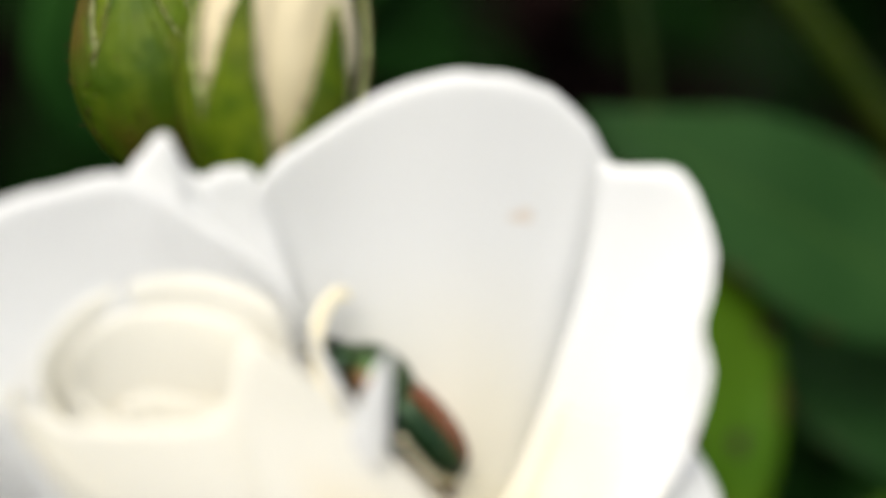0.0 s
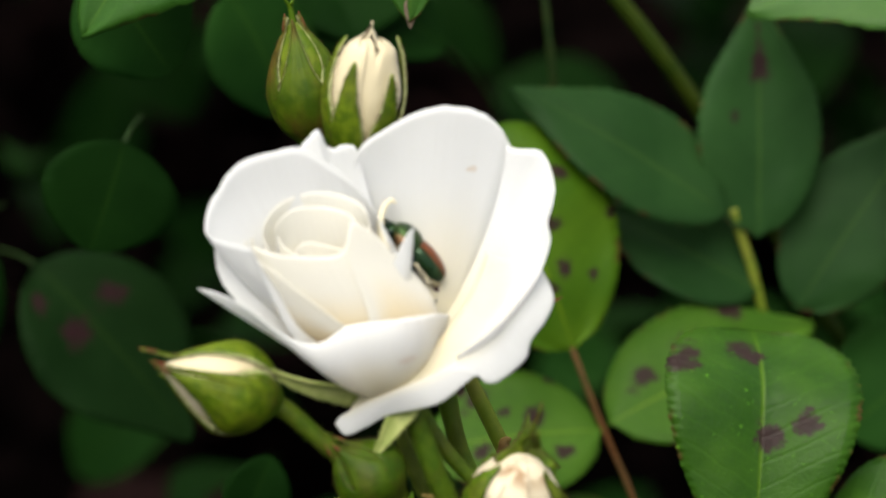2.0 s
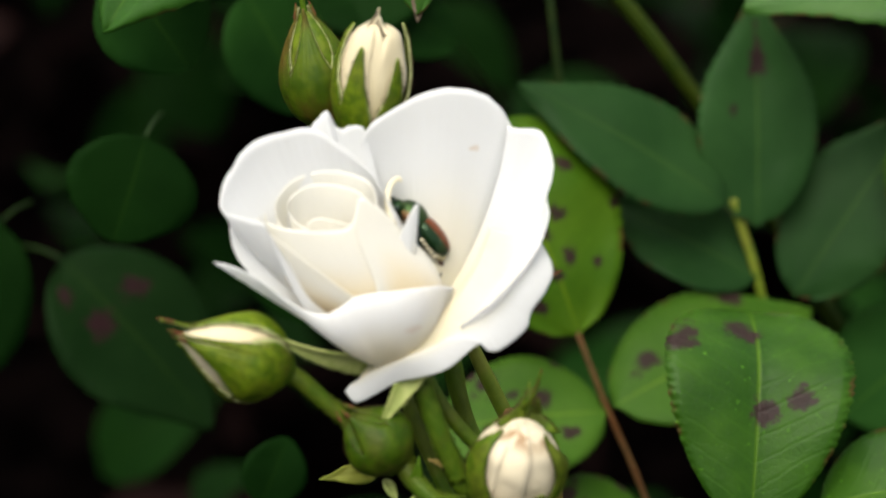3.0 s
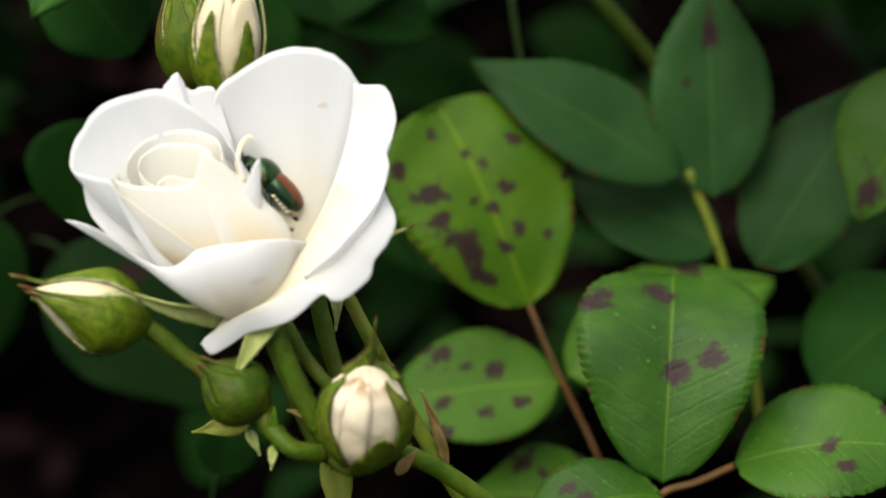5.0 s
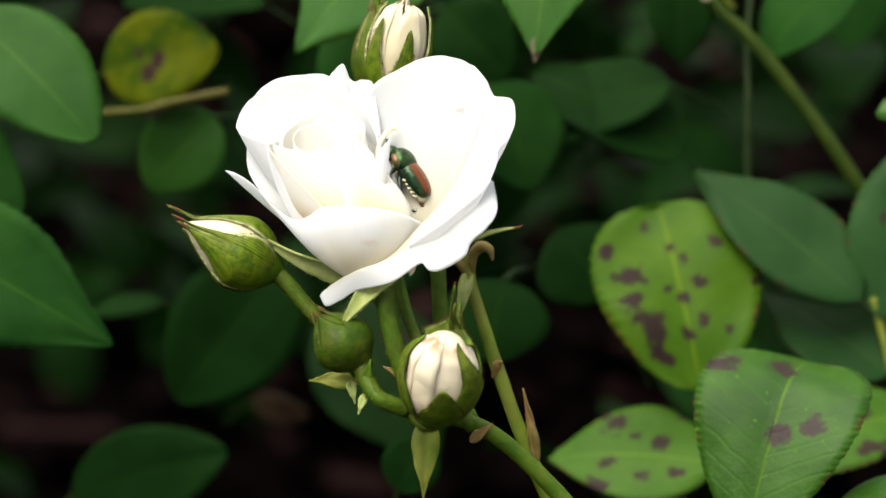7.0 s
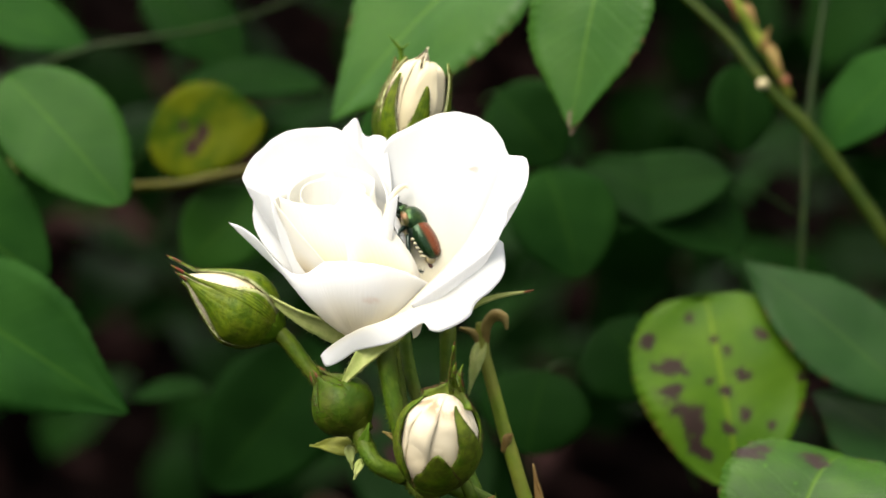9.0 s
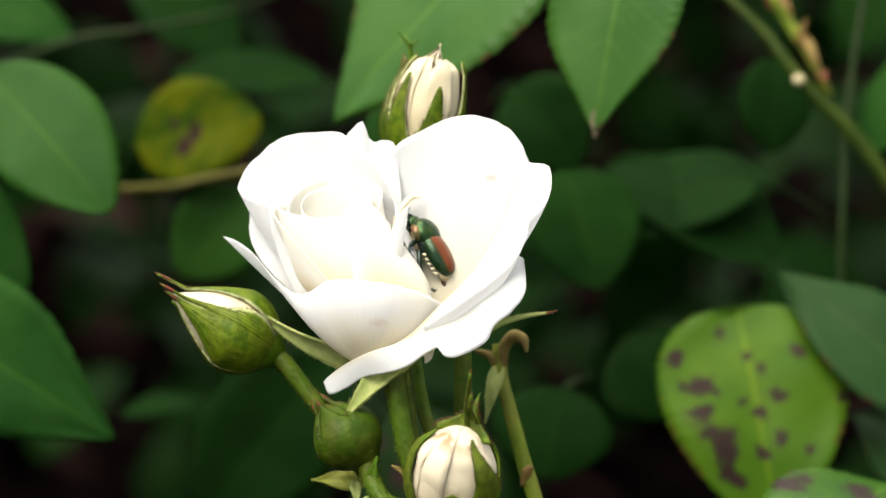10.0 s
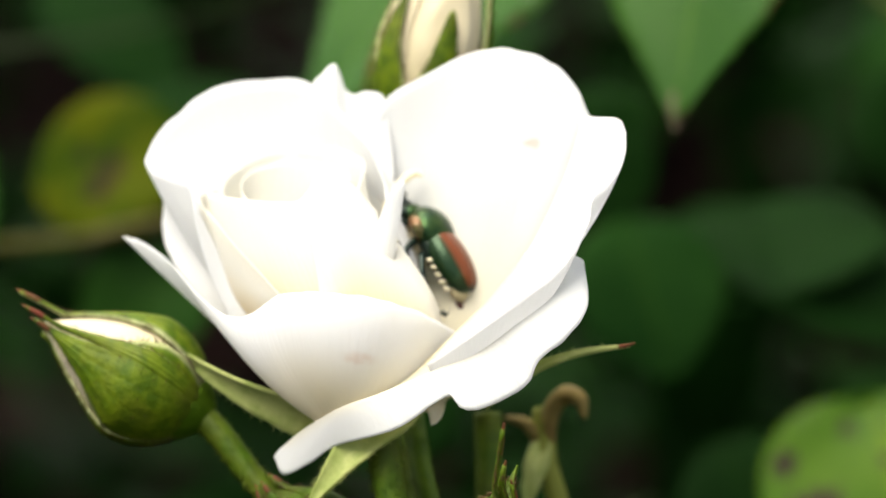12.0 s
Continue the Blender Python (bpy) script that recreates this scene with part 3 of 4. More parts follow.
    part("receptacle", tube(cup, [0.18, 0.22, 0.12]), SEPAL_DARK, rose)
    for a, b, w, face in (
        ((-0.20, 0.14, -1.30), (-1.70, -0.35, -0.88), 0.50, (0.1, -0.7, -0.7)),
        ((0.28, -0.02, -1.06), (-0.36, -0.18, -2.10), 0.52, (0.1, -1, 0.2)),
        ((0.86, 0.30, -1.00), (1.94, 0.40, -0.36), 0.22, (0, -0.6, 0.8)),
    ):
        bm, fn = sepal_sheet(a, b, face, w)
        sep = part("sepal", bm, SEPAL_PALE, rose, "pale green downy sepal", thick=0.03)
        rnd = random.Random(9)
        fuzz = bmesh.new()
        for _ in range(90):
            u, t = rnd.choice((0, 1)), rnd.random() * 0.9
            p = fn(u, t)
            hair(fuzz, p, (p - fn(0.5, t)) + Vector((rnd.gauss(0, 0.02), rnd.gauss(0, 0.02), rnd.gauss(0, 0.02))), 0.05, 0.003)
        part("hairs", fuzz, SEPAL_PALE, sep, at=BLOOM_AT)
        part("tip", tube([fn(0.5, 0.93), fn(0.5, 0.97), fn(0.5, 1.0) + (Vector(b) - Vector(a)) * 0.04], [0.022, 0.018, 0.006], 6, 6), THORN_RED, sep, "red-brown sepal tip", at=BLOOM_AT)
    return rose


bloom()


# ---- buds ----
GLAND = green_material("gland_hair", (0.045, 0.038, 0.006), (0.05, 0.022, 0.010), 900.0)


def bud(at, tip, radius, label, stem, sepals, fat=0.4, close=1.0, seed=0, stem_radius=0.09, petals=CREAM_PETAL, skin=SEPAL, beak=0.0, round_top=0.9, taper=1.8, pleats=0.0, ragged=0.0, folds=(4, 1.7), lap=0.0, crumple=0.0):
    """A rosebud from its neck to its tip: furled petals held by hairy sepals.
    sepals: (degrees round it, 0 towards the front; half-width in degrees; length; how far it stands off; hook of its tip)."""
    rnd = random.Random(seed)
    at, tip = Vector(at), Vector(tip)
    axis = tip - at
    length = axis.length
    d = axis.normalized()
    x = (Vector((0, -1, 0)) - d * d.dot(Vector((0, -1, 0)))).normalized()
    y = d.cross(x)
    ob = thing("rosebud", at, label, "rosebud", "rosebuds")

    def girth(s):
        if s < fat:
            return max(0.0, 1 - (1 - s / fat) ** 2) ** 0.5
        k = min(1.0, (s - fat) / (1 - fat))
        return (1 - close * k ** taper) * (1 if k < round_top else max(0.0, 1 - ((k - round_top) / (1.001 - round_top)) ** 2) ** 0.5)

    def skin_at(th, s, grow=1.0):
        return at + d * length * s + (x * math.cos(th) + y * math.sin(th)) * max(radius * grow * girth(s), 0.01)

    for k in range(folds[0]):
        turn = k * folds[1] + seed * 1.1

        def at_petal(s, t, k=k, turn=turn):
            top = 1.0 + ragged * (noise.noise(Vector((s * 9, k * 3.0, seed))) - 0.2 * k)
            sway = 0.05 * math.sin(6 * s + k) * t + lap * 2.2 * s ** 5 * noise.noise(Vector((t * 3.4, k * 2.7, seed)))
            return skin_at(turn + (s - 0.5) * 3.4 + sway, 0.06 + t * (top - 0.06), 0.98 - 0.02 * k * (1 - s) + 0.05 * s + 0.05 * t * t * s + lap * s ** 8 * (0.7 + noise.noise(Vector((t * 5, k, 1.5)))) + 0.06 * noise.noise(Vector((s * 5 + k * 9, t * 2.5, seed))) + crumple * noise.noise(Vector((s * 6 + t * 4 + k * 4, t * 5 - s * 3, seed + 0.5))) * t + pleats * t * (abs(math.sin(6 * s + 1.2 * t + k)) - 0.6 + noise.noise(Vector((s * 8, t * 1.1, k)))))

        part("petal", _wrap(at_petal, 22, 22), petals, ob, thick=0.025)
    for deg, half, reach, off, hook, *swing in sepals:
        th0, sw = radians(deg), radians(swing[0]) if swing else 0.0

        def at_sepal(s, t, th0=th0, half=half, reach=reach, off=off, hook=hook, sw=sw):
            u = (s - 0.5) * 2
            h = radians(half) * (1 - t) ** 0.6 * (1 + 0.35 * math.sin(math.pi * min(1, t * 1.6)))
            h += 0.06 * (noise.noise(Vector((t * 14, u * 2, th0 * 3))) if abs(u) > 0.8 else 0) * (1 - t)
            run = 0.01 + reach * t
            p = skin_at(th0 + u * h + sw * t ** 2.2, min(run, 0.93), 1.10 + lap)
            if run > 0.93:
                p = p + d * length * (run - 0.93) - (p - (at + d * length * 0.93)) * min(0.85, (run - 0.93) * 3)
            away = x * math.cos(th0) + y * math.sin(th0)
            return p + away * (off * t ** 1.6 + hook * max(0, t - 0.75) * 4) + away * 0.02 * (1 - u * u)

        sep = part("sepal", _wrap(at_sepal, 10, 26), skin, ob, thick=0.03)
        hb = bmesh.new()
        for _ in range(240):
            t = rnd.random() * 0.95
            u = rnd.choice((0, 1, 0, 1, rnd.random()))
            p = at_sepal(u, t)
            o = p - (at + d * length * min(0.9, t * reach))
            hair(hb, p, o.normalized() + Vector((rnd.gauss(0, 0.4), rnd.gauss(0, 0.4), rnd.gauss(0, 0.4))), 0.055 * rnd.uniform(0.5, 1.5), 0.0055)
        part("hairs", hb, GLAND, sep, at=at)
        if reach > 1.03:
            a, b, c = (at_sepal(0.5, t) for t in (0.9, 0.96, 1.0))
            part("tip", tube([a, b, c + (c - a) * 0.25], [0.024, 0.020, 0.006], 6, 8), THORN_RED, sep, "reddish sepal tip", at=at)
    if beak:
        bm = bmesh.new()
        for k in range(4):
            w = (x * math.cos(k * 1.7 + 0.4) + y * math.sin(k * 1.7 + 0.4)) * 0.45 + d
            tube([tip - d * 0.06, tip + d * beak * 0.4 + w * 0.03, tip + w * beak * (0.6 + 0.15 * k)], [0.05, 0.025, 0.006], 6, 8, bm)
        part("beak", bm, HIP, ob, "long green sepal tips")
    part("hip", tube([at - d * 0.10, at - d * 0.03, at + d * length * 0.06, at + d * length * 0.2], [stem_radius * 1.1, radius * 0.42, radius * 0.66, radius * 0.7]), skin if skin in (SEPAL_DARK, SEPAL_MOSS) else HIP, ob)
    part("stem", bristles(stem, stem_radius, 380, 0.050, seed, tube(stem, [stem_radius * 1.15, stem_radius, stem_radius])), STEM, ob, "bristly green stalk")
    return ob


def _wrap(fn, ns=18, nt=18):
    bm = bmesh.new()
    sheet(bm, fn, ns, nt)
    return bm


bud((-1.46, 0.02, -1.38), (-2.72, -0.50, -0.86), 0.47, "half-open cream bud in hairy green sepals, tipped sideways", [(-1.50, 0.00, -1.36), (-1.26, 0.00, -1.52), (-0.96, 0.05, -1.80), (-0.69, 0.10, -2.05), (-0.11, 0.30, -2.69)],
    ((96, 44, 1.20, 0.07, 0.02), (-14, 54, 1.05, 0.0, 0.0), (-92, 26, 0.98, 0.0, 0.0), (160, 34, 0.96, 0, 0), (-150, 34, 0.96, 0, 0), (20, 10, 1.12, 0.02, 0.05)), fat=0.40, close=0.98, taper=1.25, seed=1, stem_radius=0.105)
bud((-0.04, 0.10, -2.54), (-0.71, 0.00, -1.95), 0.375, "small round closed green bud with a reddish tip", [(-0.08, 0.10, -2.51), (0.08, 0.00, -2.77), (0.33, -0.10, -3.01), (0.69, 0.10, -3.12)],
    ((0, 50, 1.1, 0, 0), (72, 50, 1.12, 0, 0.02), (144, 50, 1.08, 0, 0), (-144, 50, 1.1, 0, 0), (-72, 50, 1.12, 0, 0)), fat=0.45, close=0.9, seed=2, stem_radius=0.115, skin=SEPAL_DARK, petals=SEPAL_DARK)
opening = bud((1.14, -0.15, -3.22), (1.34, -0.75, -2.00), 0.495, "opening cream bud held by ragged green sepals", [(1.14, -0.10, -3.26), (1.01, 0.00, -3.29), (0.88, 0.10, -3.23), (0.65, 0.20, -3.09)],
    ((-74, 44, 0.94, 0.06, 0.0, 6), (84, 38, 0.98, 0.10, -0.02, -50), (30, 40, 0.58, 0.10, 0.03, -12), (172, 84, 1.3, 0.04, 0.0), (180, 14, 1.55, -0.12, 0.0), (140, 30, 1.2, 0.05, 0.03)), fat=0.5, close=0.42, round_top=0.45, pleats=0.05, seed=3, stem_radius=0.10, petals=BROWNED_PETAL, skin=SEPAL_MOSS, folds=(6, 1.4), lap=0.02, crumple=0.12)
cap, cap_at = sepal_sheet((1.33, -0.62, -2.10), (1.42, -0.50, -1.53), (0.1, -1, 0.35), 0.92, curl=0.02, cup=0.25, seed=4, spike=2.6)
cap = part("sepal", cap, SEPAL_MOSS, opening, "dark green sepal drawn out to a spike", thick=0.03)
fringe, pick = bmesh.new(), random.Random(8)
for _ in range(140):
    side, run = pick.choice((0, 1)), pick.random() * 0.8
    foot = cap_at(side, run)
    hair(fringe, foot, (foot - cap_at(0.5, run)) + Vector((pick.gauss(0, 0.05), pick.gauss(0, 0.05), pick.gauss(0, 0.05))), 0.06, 0.009)
part("hairs", fringe, GLAND, cap, at=opening["at"])
bud((-0.35, 0.95, 1.23), (-0.18, 0.72, 2.70), 0.39, "tall cream bud half out of its green sepals", [(-0.35, 0.95, 1.23), (-0.39, 1.30, 0.43), (0.03, 0.90, -0.92), (0.50, 0.60, -1.95), (1.11, 0.50, -2.69), (1.56, 0.60, -3.29)],
    ((-30, 28, 0.82, 0.03, 0.0), (34, 26, 0.76, 0.03, 0.02), (102, 30, 1.0, 0.08, 0.02), (-92, 42, 0.97, 0.04, 0.0), (170, 40, 0.9, 0.0, 0.0)), fat=0.5, close=0.46, round_top=0.80, pleats=0.07, seed=4, ragged=0.20, crumple=0.04, folds=(5, 1.3), lap=0.04)
bud((-0.67, 2.25, 1.37), (-0.95, 2.05, 2.82), 0.41, "closed green bud with thin pale sepal edges", [(-0.64, 2.50, 1.35), (-0.54, 2.30, 0.68), (-0.19, 1.40, -0.92), (0.22, 1.00, -2.21), (0.65, 0.80, -3.28)],
    ((-16, 47, 1.02, 0.02, 0, 8), (60, 50, 1.04, 0, 0.0, 8), (134, 46, 1.02, 0, 0, 8), (-152, 46, 1.02, 0, 0, 8), (-86, 50, 1.04, 0, 0, 8)), fat=0.42, close=0.92, taper=1.7, seed=5, skin=SEPAL_FLUSHED, petals=SEPAL, beak=0.4)


# ---- the beetle ----
def beetle():
    head_at, tail_at = Vector((-0.05, 0.33, 0.62)), Vector((0.53, 0.37, -0.10))
    f = (head_at - tail_at).normalized()
    length = (head_at - tail_at).length
    out = Vector((0.25, -1, 0.15)).normalized()
    out = (out - f * out.dot(f)).normalized()
    right = f.cross(out)
    if right.x < 0:
        right = -right
    dors = (right * 0.96 + out * 0.28).normalized()
    lat = dors.cross(f).normalized()
    if lat.dot(out) < 0:
        lat = -lat
    k = length
    mid = (head_at + tail_at) / 2 - lat * 0.01 * k

    def w(a, b, c):
        """along the body, up its back, out to its near side; in body lengths"""
        return mid + (f * a + dors * b + lat * c) * k

    ob = thing("beetle", mid, "shiny green and copper beetle clinging between white petals", "beetle")

    def egg(a0, b0, ra, rb, rc, n=18):
        bm = bmesh.new()

        def at(s, t):
            ph, th = math.pi * (t - 0.5), 2 * math.pi * s
            sb = math.cos(th) * rb
            return w(a0 + ra * math.sin(ph), b0 + (sb if sb > 0 else sb * 0.75) * math.cos(ph), rc * math.sin(th) * math.cos(ph))

        sheet(bm, at, n, n)
        return bm

    part("abdomen", egg(-0.08, -0.03, 0.38, 0.17, 0.268), BEETLE_BLACK, ob)
    part("thorax", egg(0.15, 0.0, 0.26, 0.20, 0.29), BEETLE_GREEN, ob, "shining green thorax shield")
    part("thorax_side", egg(0.19, -0.04, 0.19, 0.13, 0.315), BEETLE_BRONZE, ob, "bronze flush on the side")
    part("head", egg(0.38, -0.07, 0.12, 0.12, 0.17), BEETLE_GREEN, ob)
    part("eye", _ball(w(0.41, -0.09, 0.17), 0.045 * k), BEETLE_BLACK, ob)
    for sgn in (1, -1):

        def at(s, t, sgn=sgn):
            th = s * 2.1
            ph = math.pi * (0.03 + 0.93 * t) - math.pi / 2
            return w(-0.17 - 0.33 * math.sin(ph), 0.02 + 0.17 * math.cos(th) * math.cos(ph) ** 0.7, sgn * (0.012 + 0.275 * math.sin(th) * math.cos(ph) ** 0.7))

        bm = bmesh.new()
        sheet(bm, at, 20, 24)
        part("wing_case", bm, BEETLE_COPPER, ob, "copper wing case edged with green", thick=0.02)
    part("shoulder_plate", egg(0.09, 0.14, 0.07, 0.05, 0.07, 10), BEETLE_GREEN, ob)
    part("tail_plate", egg(-0.45, -0.05, 0.10, 0.10, 0.16, 12), PALE_TAIL, ob, "pale hairy tail plate")
    part("tail_tip", egg(-0.55, -0.10, 0.07, 0.05, 0.06, 10), BROWN_TAIL, ob)
    for i in range(5):
        part("tuft", _ball(w(-0.12 - 0.070 * i, -0.088 - 0.004 * i, 0.222 - 0.016 * i), 0.030 * k, (1.5, 1.0, 0.75)), WHITE_TUFT, ob, "white hair tuft")
    legs = (
        ((0.30, -0.10, 0.16), (0.36, -0.17, 0.26), (0.41, -0.17, 0.29), (0.46, -0.14, 0.29)),
        ((0.12, -0.12, 0.18), (0.08, -0.20, 0.27), (0.0, -0.22, 0.30), (-0.10, -0.21, 0.30)),
        ((-0.02, -0.12, 0.20), (-0.20, -0.19, 0.27), (-0.42, -0.24, 0.27), (-0.58, -0.22, 0.26), (-0.63, -0.17, 0.25)),
        ((0.33, -0.06, -0.10), (0.47, -0.08, -0.06), (0.56, -0.06, -0.04), (0.62, -0.02, -0.04)),
        ((0.10, -0.12, -0.18), (0.05, -0.25, -0.22), (-0.08, -0.30, -0.25), (-0.15, -0.33, -0.25)),
        ((-0.25, -0.05, -0.22), (-0.42, 0.10, -0.24), (-0.52, 0.14, -0.22), (-0.60, 0.06, -0.22)),
    )
    for i, joints in enumerate(legs):
        pts = [w(a, b * 1.12 if b < 0 else b, c) for a, b, c in joints]
        bm = tube(pts, [0.036 * k, 0.028 * k, 0.018 * k, 0.010 * k], 8, 20)
        leg = part("leg", bm, BEETLE_BLACK, ob, "dark spiny leg")
        rnd, bm = random.Random(i), bmesh.new()
        for _ in range(22):
            s = rnd.uniform(0.25, 1)
            hair(bm, spline(pts, s), Vector((rnd.gauss(0, 1), rnd.gauss(0, 1), rnd.gauss(0, 1))), 0.07 * k, 0.006)
        part("spines", bm, BEETLE_BLACK, leg, at=ob["at"])
    for sgn in (1, -1):
        part("antenna", tube([w(0.47, 0.0, 0.10 * sgn), w(0.52, -0.08, 0.14 * sgn), w(0.50, -0.16, 0.15 * sgn)], [0.015 * k, 0.012 * k, 0.03 * k], 6, 10), BEETLE_BLACK, ob)
    fur = bmesh.new()
    rnd = random.Random(5)
    for _ in range(220):
        p = w(rnd.uniform(-0.1, 0.3), -0.14 + rnd.uniform(-0.03, 0.02), rnd.uniform(0.0, 0.2))
        hair(fur, p, -dors + lat * rnd.uniform(-0.3, 0.8) + f * rnd.uniform(-0.6, 0.6), 0.07 * k, 0.004)
    part("fur", fur, PALE_TAIL, ob, "buff fur under the body")
    return ob


def _ball(c, r, squash=(1, 1, 1)):
    bm = bmesh.new()
    bmesh.ops.create_uvsphere(bm, u_segments=12, v_segments=8, radius=r)
    bmesh.ops.scale(bm, verts=bm.verts, vec=squash)
    bmesh.ops.translate(bm, verts=bm.verts, vec=c)
    return bm


beetle()


# ---- canes ----
DULL_CANE = green_material("dull_cane", (0.045, 0.048, 0.005), (0.072, 0.066, 0.009), 300.0, 0.3, (0.05, 0.032, 0.010))
OLD_CANE = green_material("old_cane_green", (0.018, 0.038, 0.0025), (0.031, 0.050, 0.004), 200.0)
# Stem green taken down to a near-black copy that stands in for shade.
PAINTED_SHADE_STEM = green_material("stem_painted_shade", (0.006, 0.018, 0.002), (0.012, 0.025, 0.003), 300.0)


def cane(points, radii, mat, label, bristly=0):
    ob = thing("rose_cane", points[-1], label, "stem")
    part("stem", tube(points, radii, 14, 40, wobble=0.12), mat, ob)
    if bristly:
        part("hairs", bristles(points, radii[0], bristly, 0.06, 7), mat, ob)
    return ob


def bract(ob, a, b, width, mat, label, fold=0.4, droop=0.1):
    bm, _ = leaf_sheet(a, b, (Vector(b) - Vector(a)).cross(Vector((0.2, -1, 0.3))), width, droop=droop, fold=fold, widest=0.3, teeth=4, rows=24, cols=8, wave=0.06, blunt=1.1)
    part("bract", bm, mat, ob, label, thick=0.025)


bearer = cane([(0.47, 0.20, -2.48), (0.74, 0.25, -2.95), (1.15, 0.50, -3.10), (1.94, 0.90, -3.40), (3.02, 1.35, -4.31), (3.90, 1.45, -5.40), (4.40, 1.50, -6.90)], [0.12, 0.12, 0.125, 0.13], STEM, "green flowering cane carrying the bloom", 60)
cam.data.dof.focus_object = bearer
bract(bearer, (-0.24, 0.90, -2.80), (-0.98, 0.85, -2.87), 0.28, STEM_LIGHT, "green stipule with a red tip")
bract(bearer, (-0.24, 0.30, -2.80), (-0.10, 0.20, -3.12), 0.14, SEPAL_PALE, "pale stipule")
bract(bearer, (0.76, 1.10, -3.20), (0.84, 1.10, -4.36), 0.40, STEM_LIGHT, "yellow-green strap-shaped bract")
bract(bearer, (0.06, 0.00, -2.86), (0.13, -0.10, -2.47), 0.16, HIP, "green stipule")
bract(bearer, (0.08, -0.00, -2.97), (0.04, -0.10, -3.26), 0.12, SEPAL_PALE, "pale stipule")
bract(bearer, (0.64, 0.30, -2.71), (0.27, 0.10, -2.55), 0.17, BRACT, "tan stipule flushed red")
bract(bearer, (1.58, 0.40, -3.46), (1.86, 0.50, -3.18), 0.15, BRACT, "tan stipule")
over = cane([(0.88, 2.00, -0.74), (0.95, 2.00, -1.12), (1.20, 2.00, -1.69), (1.54, 2.00, -2.42), (2.07, 2.20, -3.53), (2.59, 2.50, -4.47)], [0.10, 0.09, 0.10, 0.11], STEM_LIGHT, "slim green flower stalk gone over")
bract(over, (0.92, 2.00, -0.95), (0.87, 1.90, -1.79), 0.20, SEPAL_PALE, "pale limp sepal")
part("withered_sepal", tube([(0.97, 2.00, -1.05), (0.97, 1.90, -0.78), (1.08, 1.85, -0.63), (1.23, 1.80, -0.65), (1.30, 1.80, -0.81)], [0.05, 0.08, 0.09, 0.07, 0.02], 8, 20), BRACT, over, "tan curled dead sepal")
part("withered_sepal", tube([(0.90, 2.00, -1.06), (0.78, 1.90, -0.91), (0.59, 1.85, -0.88)], [0.05, 0.06, 0.02], 8, 14), BRACT, over, "tan curled dead sepal")
part("knuckle", tube([(1.49, 1.95, -2.51), (1.53, 1.90, -2.32), (1.60, 1.85, -2.26)], [0.045, 0.075, 0.02], 8, 10), BRACT, over, "reddish stipule scar")
bract(over, (2.23, 2.20, -3.68), (1.93, 2.00, -2.62), 0.15, BRACT, "tan dry bract")
cane([(0.62, 1.20, -0.94), (0.76, 1.20, -1.73), (0.93, 1.20, -2.39), (1.39, 1.20, -3.17)], [0.12, 0.11, 0.11], STEM, "green flower stalk behind the bloom")
old = cane([(0.68, 9.90, 6.13), (1.98, 9.90, 5.20), (2.73, 9.90, 4.48), (3.83, 10.20, 3.55), (5.36, 10.80, 1.82), (6.74, 11.50, -0.03), (8.77, 12.50, -3.09)], [0.07, 0.08, 0.11, 0.13, 0.13, 0.13], OLD_CANE, "old green cane with a reddish knuckle")
part("side_shoot", tube([(1.49, 9.90, 6.45), (2.21, 9.90, 5.57), (2.78, 9.90, 4.90), (3.21, 10.00, 4.29)], [0.07, 0.08, 0.09, 0.06], 8, 16, wobble=0.5), STEM_LIGHT, old, "yellow-green side shoot")
for a, b, w, mt in (((1.70, 9.75, 6.15), (2.18, 9.65, 5.43), 0.15, THORN_RED), ((2.24, 9.75, 5.73), (2.52, 9.70, 5.37), 0.12, BRACT), ((2.63, 9.75, 4.97), (2.74, 9.70, 5.37), 0.10, BRACT), ((2.71, 9.75, 5.12), (3.10, 9.70, 4.49), 0.16, BRACT), ((3.05, 9.75, 4.59), (3.20, 9.70, 4.39), 0.16, THORN_RED)):
    bract(old, a, b, w, mt, "reddish dry scale")
part("knob", _ball((2.75, 9.75, 4.42), 0.10, (1, 1, 0.9)), CREAM_PETAL, old, "pale cut knob")
cane([(3.27, 11.40, 7.71), (3.37, 10.80, 4.41), (3.56, 10.50, 2.86), (3.73, 10.50, 1.26), (3.89, 10.50, -0.12)], [0.05, 0.06, 0.06], PAINTED_SHADE_STEM, "thin green shoot in the shade")
cane([(-12.5, 11.00, 1.90), (-9.00, 9.60, 1.35), (-7.02, 9.00, 1.44), (-6.29, 9.00, 1.66), (-5.26, 9.00, 1.97)], [0.07, 0.075, 0.07], DULL_CANE, "yellow-brown dead cane in the shade")
cane([(-12.52, 11.00, 2.56), (-10.90, 11.00, 3.41), (-9.71, 11.00, 3.98), (-8.77, 11.40, 4.32), (-7.62, 12.40, 4.98), (-6.27, 14.00, 6.29)], [0.065, 0.06, 0.05, 0.035], PAINTED_SHADE_STEM, "dull green cane in the shade")


